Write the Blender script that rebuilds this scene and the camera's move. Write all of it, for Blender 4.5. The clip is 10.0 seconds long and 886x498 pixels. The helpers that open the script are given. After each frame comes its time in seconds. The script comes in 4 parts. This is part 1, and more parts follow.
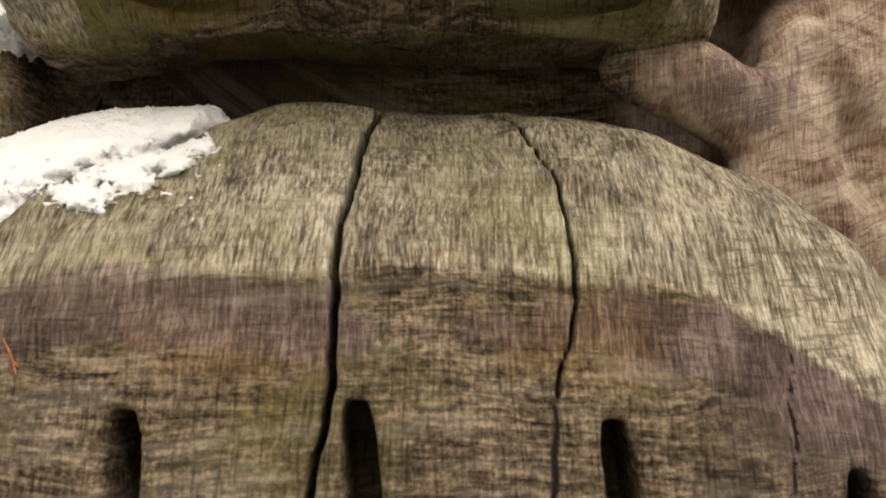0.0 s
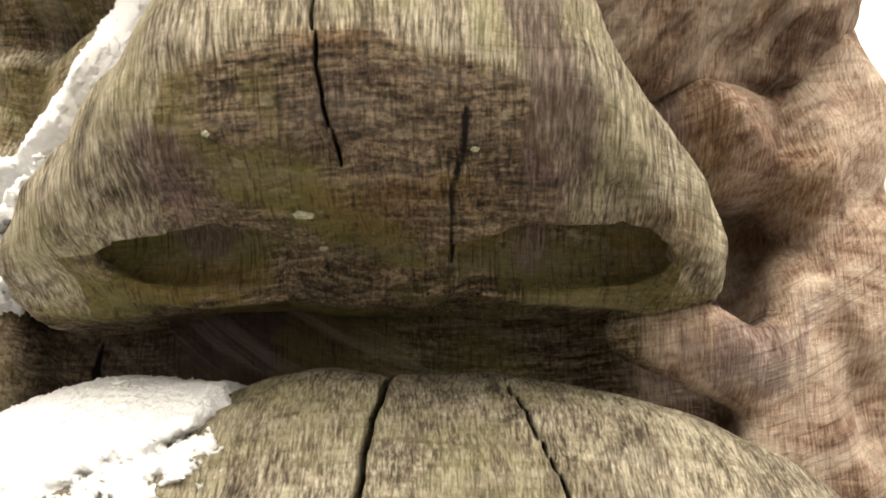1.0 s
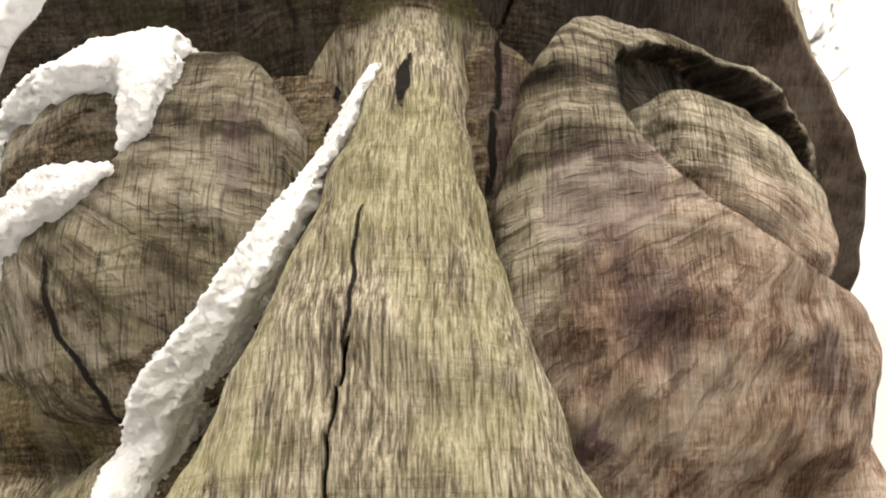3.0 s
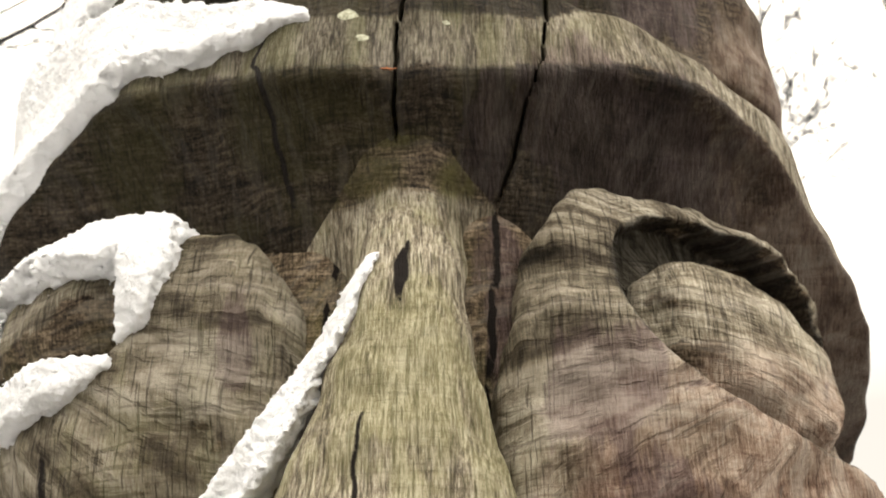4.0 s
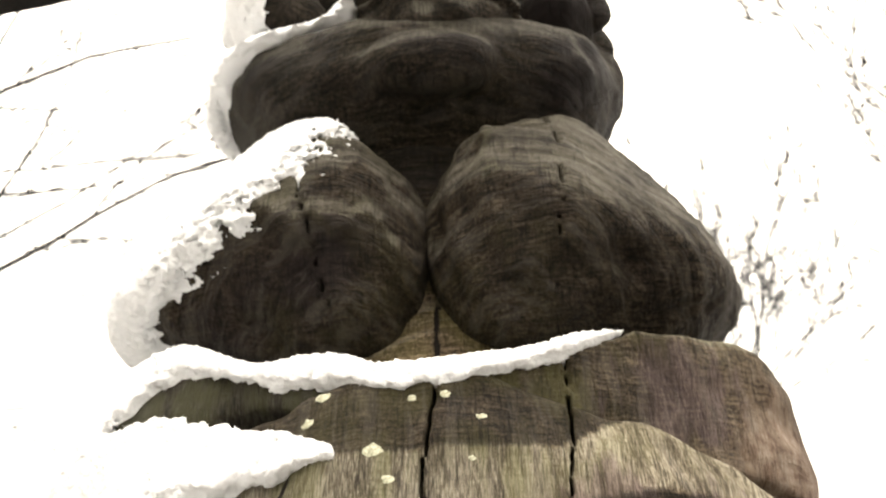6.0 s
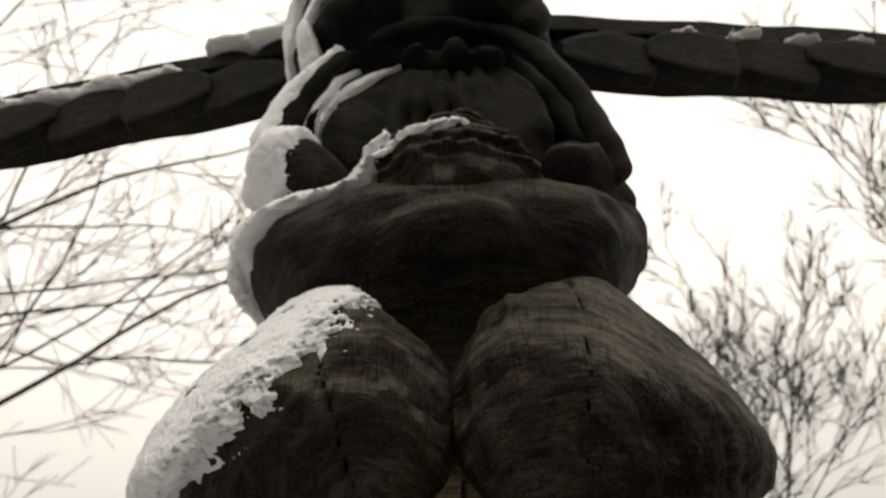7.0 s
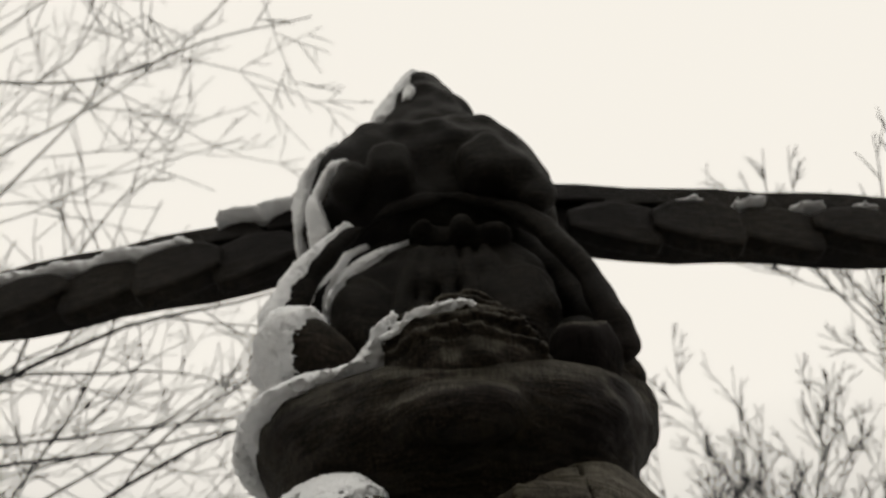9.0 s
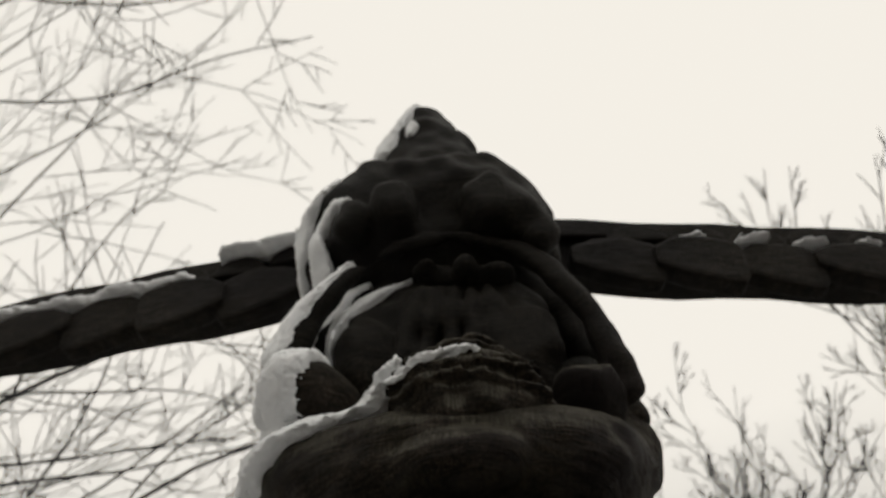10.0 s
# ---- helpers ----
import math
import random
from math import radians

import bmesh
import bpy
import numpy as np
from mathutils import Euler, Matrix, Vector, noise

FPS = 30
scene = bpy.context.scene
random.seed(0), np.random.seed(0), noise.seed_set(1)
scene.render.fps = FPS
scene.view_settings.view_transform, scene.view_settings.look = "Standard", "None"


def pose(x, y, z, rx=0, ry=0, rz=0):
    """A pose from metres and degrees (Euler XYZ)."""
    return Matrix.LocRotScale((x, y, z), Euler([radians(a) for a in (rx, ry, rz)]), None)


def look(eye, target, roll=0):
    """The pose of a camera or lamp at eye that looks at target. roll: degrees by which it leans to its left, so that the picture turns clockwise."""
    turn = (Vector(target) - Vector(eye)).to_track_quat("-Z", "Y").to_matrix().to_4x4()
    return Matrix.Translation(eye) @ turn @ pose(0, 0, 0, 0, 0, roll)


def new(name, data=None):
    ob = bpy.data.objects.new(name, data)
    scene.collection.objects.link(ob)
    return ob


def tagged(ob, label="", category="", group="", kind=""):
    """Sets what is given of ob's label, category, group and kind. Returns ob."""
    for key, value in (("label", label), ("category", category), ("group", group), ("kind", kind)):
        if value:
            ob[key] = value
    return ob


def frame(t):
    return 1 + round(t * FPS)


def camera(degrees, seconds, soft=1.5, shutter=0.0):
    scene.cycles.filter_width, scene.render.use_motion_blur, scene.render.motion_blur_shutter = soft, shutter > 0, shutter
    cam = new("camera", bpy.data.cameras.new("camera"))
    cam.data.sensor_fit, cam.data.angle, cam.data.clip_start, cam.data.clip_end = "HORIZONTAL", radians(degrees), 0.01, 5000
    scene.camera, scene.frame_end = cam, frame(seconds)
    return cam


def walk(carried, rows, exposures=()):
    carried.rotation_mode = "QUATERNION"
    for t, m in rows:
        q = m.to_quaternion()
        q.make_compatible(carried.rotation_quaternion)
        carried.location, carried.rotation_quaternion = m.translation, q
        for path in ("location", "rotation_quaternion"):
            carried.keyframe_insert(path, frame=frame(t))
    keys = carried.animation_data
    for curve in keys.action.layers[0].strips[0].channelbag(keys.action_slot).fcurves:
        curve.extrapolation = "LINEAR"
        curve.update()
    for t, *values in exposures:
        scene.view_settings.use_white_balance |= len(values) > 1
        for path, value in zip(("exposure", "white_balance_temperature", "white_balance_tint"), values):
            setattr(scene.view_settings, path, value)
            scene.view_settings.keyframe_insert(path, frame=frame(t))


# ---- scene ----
cam = camera(42.8, 10.0, soft=1.9)
cam.data.dof.use_dof, cam.data.dof.focus_distance, cam.data.dof.aperture_fstop = True, 0.95, 10.0
METRES, EYE, TILT, LEAN, TURN = 1.0, 0.8, 5.0, 0.0, 0.0
ROWS = [
    (0.0, 0.0, 0.0, 0.0, -0.0, 0.0, 0.0),
    (0.5, 0.0056, 0.0008, 0.0636, 0.06, 2.36, 0.23),
    (1.0, -0.0016, 0.0065, 0.1497, 0.15, 4.92, 0.48),
    (1.5, -0.0013, 0.0083, 0.2217, 0.33, 7.2, 0.62),
    (2.0, -0.0002, 0.0016, 0.2946, 0.44, 9.57, 0.37),
    (2.5, 0.0003, -0.0062, 0.3536, 0.45, 11.55, 0.39),
    (4.0, 0.0071, -0.0353, 0.5095, 0.96, 16.94, 1.76),
    (4.5, -0.0031, -0.048, 0.5659, 0.95, 18.91, 1.89),
    (5.0, -0.0055, -0.0591, 0.6183, 1.24, 21.12, 2.16),
    (5.5, 0.0086, -0.0861, 0.6869, 1.72, 23.26, 2.24),
    (6.0, 0.0198, -0.1193, 0.776, 2.72, 25.1, 2.75),
    (7.5, 0.0281, -0.1434, 0.8828, 4.54, 33.01, 3.13),
    (8.0, 0.0366, -0.1534, 0.8986, 4.65, 35.18, 3.06),
    (8.5, 0.0367, -0.1607, 0.9055, 4.79, 36.49, 3.04),
    (9.0, 0.0358, -0.1696, 0.9192, 4.97, 37.33, 3.22),
    (9.5, 0.0358, -0.1824, 0.9375, 4.99, 37.82, 3.22),
    (10.0, 0.0362, -0.194, 0.9548, 4.99, 38.08, 3.15),
]
EXPOSURES = [(0.0, -0.2, 6800, 12), (1.0, 0.35, 6800, 12), (2.0, 0.45, 6750, 12), (2.5, 0.35, 6700, 12), (4.0, 0.1, 6450, 11), (5.0, 0.35, 6550, 11), (6.0, 0.5, 6600, 11), (6.2, 0.45, 6600, 11), (7.3, -1.45, 6400, 11), (8.0, -1.52, 6330, 10), (10.0, -1.58, 6250, 10)]
walk(cam, [(t, pose(0, 0, EYE, TILT, LEAN, TURN) @ pose(METRES * x, METRES * y, METRES * z, 90 + pitch, roll, yaw)) for t, x, y, z, yaw, pitch, roll in ROWS], EXPOSURES)

# ---- sky and light: a bright overcast winter day ----
SUN_UP, SUN_ROUND = 50.0, 149.0
world = bpy.data.worlds.new("overcast_sky")
scene.world = world
world.use_nodes = True
wt = world.node_tree
wt.nodes.clear()
w_out = wt.nodes.new("ShaderNodeOutputWorld")
w_bg = wt.nodes.new("ShaderNodeBackground")
w_sky = wt.nodes.new("ShaderNodeTexSky")
w_sky.sky_type, w_sky.sun_disc = "NISHITA", False
w_sky.sun_elevation, w_sky.sun_rotation = radians(SUN_UP), radians(SUN_ROUND)
w_scale = wt.nodes.new("ShaderNodeVectorMath")
w_scale.operation = "SCALE"
w_scale.inputs["Scale"].default_value = 0.1
w_mix = wt.nodes.new("ShaderNodeMix")
w_mix.data_type = "RGBA"
w_mix.inputs["Factor"].default_value = 0.92
# cloud cover, darker towards the horizon
w_co = wt.nodes.new("ShaderNodeTexCoord")
w_split = wt.nodes.new("ShaderNodeSeparateXYZ")
w_up = wt.nodes.new("ShaderNodeMapRange")
w_up.inputs["From Min"].default_value, w_up.inputs["From Max"].default_value = 0.22, 0.54
w_up.inputs["To Min"].default_value, w_up.inputs["To Max"].default_value = 1.0, 3.0
w_cloud = wt.nodes.new("ShaderNodeVectorMath")
w_cloud.operation = "SCALE"
w_cloud.inputs[0].default_value = (1.0, 0.93, 0.81)
wt.links.new(w_co.outputs["Generated"], w_split.inputs[0])
wt.links.new(w_split.outputs["Z"], w_up.inputs["Value"])
wt.links.new(w_up.outputs[0], w_cloud.inputs["Scale"])
wt.links.new(w_cloud.outputs[0], w_mix.inputs["B"])
wt.links.new(w_sky.outputs[0], w_scale.inputs[0])
wt.links.new(w_scale.outputs[0], w_mix.inputs["A"])
wt.links.new(w_mix.outputs["Result"], w_bg.inputs["Color"])
wt.links.new(w_bg.outputs[0], w_out.inputs[0])
w_bg.inputs["Strength"].default_value = 1.0

sun = new("sun", bpy.data.lights.new("sun", "SUN"))
sun.data.energy, sun.data.angle, sun.data.color = 1.15, radians(40), (1.0, 0.95, 0.87)
sun.matrix_world = look((1.9, -3.2, 4.4), (0, 0, 0))

# ---- materials ----


def material(name):
    m = bpy.data.materials.new(name)
    m.use_nodes = True
    nt = m.node_tree
    bsdf = nt.nodes["Principled BSDF"]
    return m, nt, bsdf


def node(nt, kind, sets=(), **links):
    n = nt.nodes.new(kind)
    for key, value in dict(sets).items():
        n.inputs[key].default_value = value
    for key, value in links.items():
        nt.links.new(value, n.inputs[key.replace("_", " ")])
    return n


def stretched(nt, coords, scale):
    n = nt.nodes.new("ShaderNodeMapping")
    n.inputs["Scale"].default_value = scale
    nt.links.new(coords, n.inputs["Vector"])
    return n.outputs[0]


def grain(nt, coords, scale, detail=5.0, rough=0.6, twist=0.0):
    n = nt.nodes.new("ShaderNodeTexNoise")
    n.inputs["Scale"].default_value, n.inputs["Detail"].default_value = scale, detail
    n.inputs["Roughness"].default_value, n.inputs["Distortion"].default_value = rough, twist
    nt.links.new(coords, n.inputs["Vector"])
    return n.outputs["Fac"]


def maths(nt, op, a, b=None, c=None):
    n = nt.nodes.new("ShaderNodeMath")
    n.operation = op
    for i, v in enumerate((a, b, c)):
        if v is None:
            continue
        if isinstance(v, (int, float)):
            n.inputs[i].default_value = v
        else:
            nt.links.new(v, n.inputs[i])
    return n.outputs[0]


def step(nt, v, lo, hi):
    n = nt.nodes.new("ShaderNodeMapRange")
    n.interpolation_type = "SMOOTHSTEP"
    nt.links.new(v, n.inputs["Value"])
    n.inputs["From Min"].default_value, n.inputs["From Max"].default_value = lo, hi
    return n.outputs[0]


def ramp(nt, v, stops):
    n = nt.nodes.new("ShaderNodeValToRGB")
    e = n.color_ramp.elements
    while len(e) < len(stops):
        e.new(0.5)
    for el, (pos, col) in zip(e, stops):
        el.position, el.color = pos, (*col, 1)
    nt.links.new(v, n.inputs[0])
    return n.outputs["Color"]


def mixed(nt, fac, a, b, blend="MIX"):
    n = nt.nodes.new("ShaderNodeMix")
    n.data_type, n.blend_type = "RGBA", blend
    for key, v in (("Factor", fac), ("A", a), ("B", b)):
        if isinstance(v, (int, float)):
            n.inputs[key].default_value = v
        elif isinstance(v, tuple):
            n.inputs[key].default_value = (*v, 1)
        else:
            nt.links.new(v, n.inputs[key])
    return n.outputs["Result"]


def attribute(nt, name):
    n = nt.nodes.new("ShaderNodeAttribute")
    n.attribute_name = name
    return n.outputs["Fac"]


def wood_material():
    """Old carved oak: bleached grey-green where rain reaches it, brown where it is sheltered, red-brown where it was cut last."""
    m, nt, bsdf = material("weathered_carved_wood")
    co = nt.nodes.new("ShaderNodeTexCoord").outputs["Object"]
    bend = nt.nodes.new("ShaderNodeTexNoise")
    bend.inputs["Scale"].default_value, bend.inputs["Detail"].default_value = 4.5, 3.0
    nt.links.new(co, bend.inputs["Vector"])

    def bent(amount):
        mid = nt.nodes.new("ShaderNodeVectorMath")
        mid.operation = "SUBTRACT"
        mid.inputs[1].default_value = (0.5, 0.5, 0.5)
        nt.links.new(bend.outputs["Color"], mid.inputs[0])
        n = nt.nodes.new("ShaderNodeVectorMath")
        n.operation = "MULTIPLY_ADD"
        n.inputs[1].default_value = (amount, amount, amount)
        nt.links.new(mid.outputs[0], n.inputs[0])
        nt.links.new(co, n.inputs[2])
        return n.outputs[0]

    little, much = bent(0.015), bent(0.06)
    fibre = grain(nt, stretched(nt, little, (1, 0.14, 0.10)), 500, 8, 0.78, 0.05)
    lines = grain(nt, stretched(nt, little, (1, 0.08, 0.05)), 430, 3, 0.5)
    streak = grain(nt, stretched(nt, little, (1, 0.4, 0.12)), 48, 5, 0.65, 0.4)
    blotch = grain(nt, co, 8, 6, 0.6, 0.6)
    speck = grain(nt, co, 200, 6, 0.75)
    patch = grain(nt, co, 2.6, 4, 0.55)
    cut = grain(nt, stretched(nt, bent(0.05), (0.07, 0.07, 1)), 210, 4, 0.6, 0.2)
    curl = grain(nt, stretched(nt, much, (0.35, 0.35, 1)), 24, 6, 0.65, 2.2)
    rings = grain(nt, stretched(nt, much, (0.10, 0.12, 1)), 240, 6, 0.7, 0.2)
    # tool marks: fine cuts and broader gouges that follow the carving
    su, sv = attribute(nt, "su"), attribute(nt, "sv")

    def strokes(stretch, seed, scale, detail):
        v = nt.nodes.new("ShaderNodeCombineXYZ")
        nt.links.new(maths(nt, "ADD", su, maths(nt, "MULTIPLY", maths(nt, "SUBTRACT", blotch, 0.5), 0.016)), v.inputs[0])
        nt.links.new(maths(nt, "MULTIPLY", sv, stretch), v.inputs[1])
        v.inputs[2].default_value = seed
        return grain(nt, v.outputs[0], scale, detail, 0.6)

    tool, gouge = strokes(0.07, 0.3, 230, 4), strokes(0.16, 1.7, 62, 5)
    worked = attribute(nt, "chisel")
    chisel = maths(nt, "MULTIPLY", maths(nt, "SUBTRACT", 1.0, step(nt, tool, 0.38, 0.50)), worked)
    sawn = maths(nt, "MAXIMUM", step(nt, patch, 0.50, 0.58), attribute(nt, "chisel"))

    # bleached wood
    cutaway = maths(nt, "MULTIPLY", step(nt, worked, 0.6, 1.0), 0.65)
    tone = maths(nt, "ADD", maths(nt, "MULTIPLY", fibre, 0.68), maths(nt, "MULTIPLY", streak, 0.32))
    tone = maths(nt, "ADD", tone, maths(nt, "MULTIPLY", maths(nt, "SUBTRACT", maths(nt, "ADD", maths(nt, "MULTIPLY", blotch, 0.4), maths(nt, "MULTIPLY", gouge, 0.62)), tone), cutaway))
    pale = ramp(nt, tone, [(0.38, (0.028, 0.024, 0.017)), (0.445, (0.15, 0.128, 0.089)), (0.50, (0.33, 0.286, 0.208)), (0.58, (0.66, 0.605, 0.475))])
    marks = step(nt, cut, 0.41, 0.47)
    pale = mixed(nt, maths(nt, "MULTIPLY", maths(nt, "MULTIPLY", maths(nt, "SUBTRACT", 1.0, marks), step(nt, blotch, 0.36, 0.56)), maths(nt, "MULTIPLY", sawn, 0.65)), pale, (0.15, 0.12, 0.08))
    pale = mixed(nt, maths(nt, "MULTIPLY", step(nt, lines, 0.56, 0.64), 0.7), pale, (0.055, 0.045, 0.032))
    pale = mixed(nt, maths(nt, "MULTIPLY", step(nt, speck, 0.58, 0.66), 0.55), pale, (0.07, 0.058, 0.04))
    moss = maths(nt, "MULTIPLY", step(nt, maths(nt, "ADD", blotch, maths(nt, "MULTIPLY", maths(nt, "SUBTRACT", streak, 0.5), 0.8)), 0.42, 0.66), attribute(nt, "moss"))
    pale = mixed(nt, moss, pale, mixed(nt, fibre, (0.09, 0.085, 0.025), (0.40, 0.385, 0.18)))
    # sheltered wood
    deep = maths(nt, "ADD", maths(nt, "MULTIPLY", rings, 0.40), maths(nt, "ADD", maths(nt, "MULTIPLY", fibre, 0.24), maths(nt, "MULTIPLY", speck, 0.36)))
    brown = ramp(nt, deep, [(0.42, (0.016, 0.012, 0.009)), (0.47, (0.085, 0.064, 0.042)), (0.515, (0.19, 0.143, 0.092)), (0.575, (0.41, 0.32, 0.22))])
    brown = mixed(nt, step(nt, patch, 0.48, 0.66), brown, mixed(nt, fibre, (0.025, 0.017, 0.017), (0.14, 0.10, 0.092)))
    brown = mixed(nt, maths(nt, "MULTIPLY", step(nt, blotch, 0.42, 0.60), attribute(nt, "moss")), brown, mixed(nt, speck, (0.055, 0.050, 0.015), (0.29, 0.26, 0.095)))
    brown = mixed(nt, maths(nt, "MULTIPLY", step(nt, lines, 0.57, 0.65), 0.5), brown, (0.012, 0.009, 0.007))
    # freshly cut wood
    fresh_tone = maths(nt, "ADD", maths(nt, "MULTIPLY", curl, 0.26), maths(nt, "ADD", maths(nt, "MULTIPLY", blotch, 0.34), maths(nt, "MULTIPLY", fibre, 0.40)))
    fresh = ramp(nt, fresh_tone, [(0.38, (0.065, 0.035, 0.025)), (0.45, (0.23, 0.142, 0.098)), (0.50, (0.43, 0.315, 0.235)), (0.58, (0.67, 0.565, 0.455))])
    fresh = mixed(nt, step(nt, blotch, 0.60, 0.70), fresh, (0.16, 0.105, 0.105))

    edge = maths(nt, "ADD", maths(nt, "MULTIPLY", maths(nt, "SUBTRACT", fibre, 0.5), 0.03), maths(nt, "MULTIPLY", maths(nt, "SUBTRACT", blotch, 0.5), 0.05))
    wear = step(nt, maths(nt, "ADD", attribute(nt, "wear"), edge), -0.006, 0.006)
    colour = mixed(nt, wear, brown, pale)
    red = step(nt, maths(nt, "ADD", attribute(nt, "fresh"), maths(nt, "MULTIPLY", maths(nt, "SUBTRACT", blotch, 0.5), 1.2)), 0.3, 0.75)
    colour = mixed(nt, red, colour, fresh)
    # purple-brown and ochre blotches of old tannin and algae
    plum = step(nt, maths(nt, "ADD", attribute(nt, "plum"), maths(nt, "ADD", maths(nt, "MULTIPLY", maths(nt, "SUBTRACT", blotch, 0.5), 1.5), maths(nt, "MULTIPLY", maths(nt, "SUBTRACT", streak, 0.5), 0.9))), 0.45, 0.68)
    colour = mixed(nt, maths(nt, "MULTIPLY", plum, 0.7), colour, ramp(nt, tone, [(0.38, (0.035, 0.022, 0.024)), (0.50, (0.13, 0.088, 0.085)), (0.60, (0.33, 0.25, 0.235))]))
    rust = step(nt, maths(nt, "ADD", attribute(nt, "ochre"), maths(nt, "ADD", maths(nt, "MULTIPLY", maths(nt, "SUBTRACT", blotch, 0.5), 1.6), maths(nt, "MULTIPLY", maths(nt, "SUBTRACT", speck, 0.5), 1.6))), 0.45, 0.75)
    colour = mixed(nt, maths(nt, "MULTIPLY", rust, 0.32), colour, ramp(nt, tone, [(0.38, (0.05, 0.025, 0.008)), (0.50, (0.22, 0.12, 0.04)), (0.60, (0.46, 0.31, 0.13))]))
    # broad dull grime
    grime = grain(nt, co, 5.5, 7, 0.62, 0.8)
    colour = mixed(nt, maths(nt, "MULTIPLY", step(nt, grime, 0.50, 0.66), 0.6), colour, (0.42, 0.40, 0.36), "MULTIPLY")
    # cut lines hold dirt, ridges between them are rubbed pale
    colour = mixed(nt, maths(nt, "MULTIPLY", chisel, 0.5), colour, (0.30, 0.26, 0.24), "MULTIPLY")
    colour = mixed(nt, maths(nt, "MULTIPLY", maths(nt, "MULTIPLY", step(nt, gouge, 0.50, 0.62), worked), 0.3), colour, (0.55, 0.49, 0.41))
    colour = mixed(nt, maths(nt, "MULTIPLY", maths(nt, "SUBTRACT", 1.0, step(nt, gouge, 0.36, 0.46)), maths(nt, "MULTIPLY", worked, 0.5)), colour, (0.42, 0.36, 0.36), "MULTIPLY")
    # lichen flecks
    v = nt.nodes.new("ShaderNodeTexVoronoi")
    v.inputs["Scale"].default_value = 26
    nt.links.new(co, v.inputs["Vector"])
    size = maths(nt, "ADD", maths(nt, "MULTIPLY", speck, 0.16), maths(nt, "MULTIPLY", patch, 0.10))
    fleck = maths(nt, "MULTIPLY", step(nt, maths(nt, "SUBTRACT", size, v.outputs["Distance"]), 0.0, 0.03), attribute(nt, "lichen"))
    colour = mixed(nt, fleck, colour, (0.55, 0.56, 0.42))
    # painted shade and darker wood tones; the upper timber goes nearly black
    shade_stain = attribute(nt, "shade_stain")
    colour = mixed(nt, maths(nt, "MULTIPLY", shade_stain, 0.97), colour, (0.026, 0.029, 0.033), "MULTIPLY")
    # narrow splits
    split = maths(nt, "SUBTRACT", attribute(nt, "split"), maths(nt, "MULTIPLY", maths(nt, "SUBTRACT", speck, 0.5), 0.004))
    gap = step(nt, split, 0.0002, 0.0018)
    colour = mixed(nt, maths(nt, "SUBTRACT", 1.0, gap), colour, (0.014, 0.011, 0.009))
    nt.links.new(colour, bsdf.inputs["Base Color"])
    nt.links.new(maths(nt, "SUBTRACT", 0.84, maths(nt, "MULTIPLY", shade_stain, 0.25)), bsdf.inputs["Roughness"])
    bsdf.inputs["Specular IOR Level"].default_value = 0.12
    height = maths(nt, "ADD", maths(nt, "SUBTRACT", maths(nt, "MULTIPLY", fibre, 0.5), maths(nt, "MULTIPLY", step(nt, lines, 0.55, 0.66), 0.25)), maths(nt, "ADD", maths(nt, "MULTIPLY", maths(nt, "MULTIPLY", cut, sawn), 0.45), maths(nt, "ADD", maths(nt, "MULTIPLY", speck, 0.25), maths(nt, "ADD", maths(nt, "MULTIPLY", curl, 0.1), maths(nt, "MULTIPLY", maths(nt, "MULTIPLY", rings, maths(nt, "SUBTRACT", 1.0, wear)), 0.45)))))
    height = maths(nt, "ADD", height, maths(nt, "ADD", maths(nt, "MULTIPLY", gap, 0.9), maths(nt, "SUBTRACT", maths(nt, "MULTIPLY", maths(nt, "MULTIPLY", gouge, worked), 0.8), maths(nt, "MULTIPLY", chisel, 0.35))))
    bump = node(nt, "ShaderNodeBump", {"Strength": 1.0, "Distance": 0.0055}, Height=height)
    nt.links.new(bump.outputs[0], bsdf.inputs["Normal"])
    return m


def snow_material():
    m, nt, bsdf = material("fresh_snow")
    co = nt.nodes.new("ShaderNodeTexCoord").outputs["Object"]
    fine, soft = grain(nt, co, 260, 5, 0.7), grain(nt, co, 30, 4, 0.6)
    nt.links.new(mixed(nt, soft, (0.86, 0.88, 0.90), (0.95, 0.95, 0.945)), bsdf.inputs["Base Color"])
    bsdf.inputs["Roughness"].default_value = 0.65
    h = maths(nt, "ADD", maths(nt, "MULTIPLY", fine, 0.4), soft)
    bump = node(nt, "ShaderNodeBump", {"Strength": 0.8, "Distance": 0.010}, Height=h)
    nt.links.new(bump.outputs[0], bsdf.inputs["Normal"])
    return m


def bark_material():
    m, nt, bsdf = material("wet_winter_bark")
    co = nt.nodes.new("ShaderNodeTexCoord").outputs["Object"]
    t = grain(nt, stretched(nt, co, (1, 1, 0.2)), 14, 5, 0.65)
    nt.links.new(ramp(nt, t, [(0.3, (0.010, 0.010, 0.011)), (0.7, (0.035, 0.033, 0.032))]), bsdf.inputs["Base Color"])
    bsdf.inputs["Roughness"].default_value = 0.9
    return m


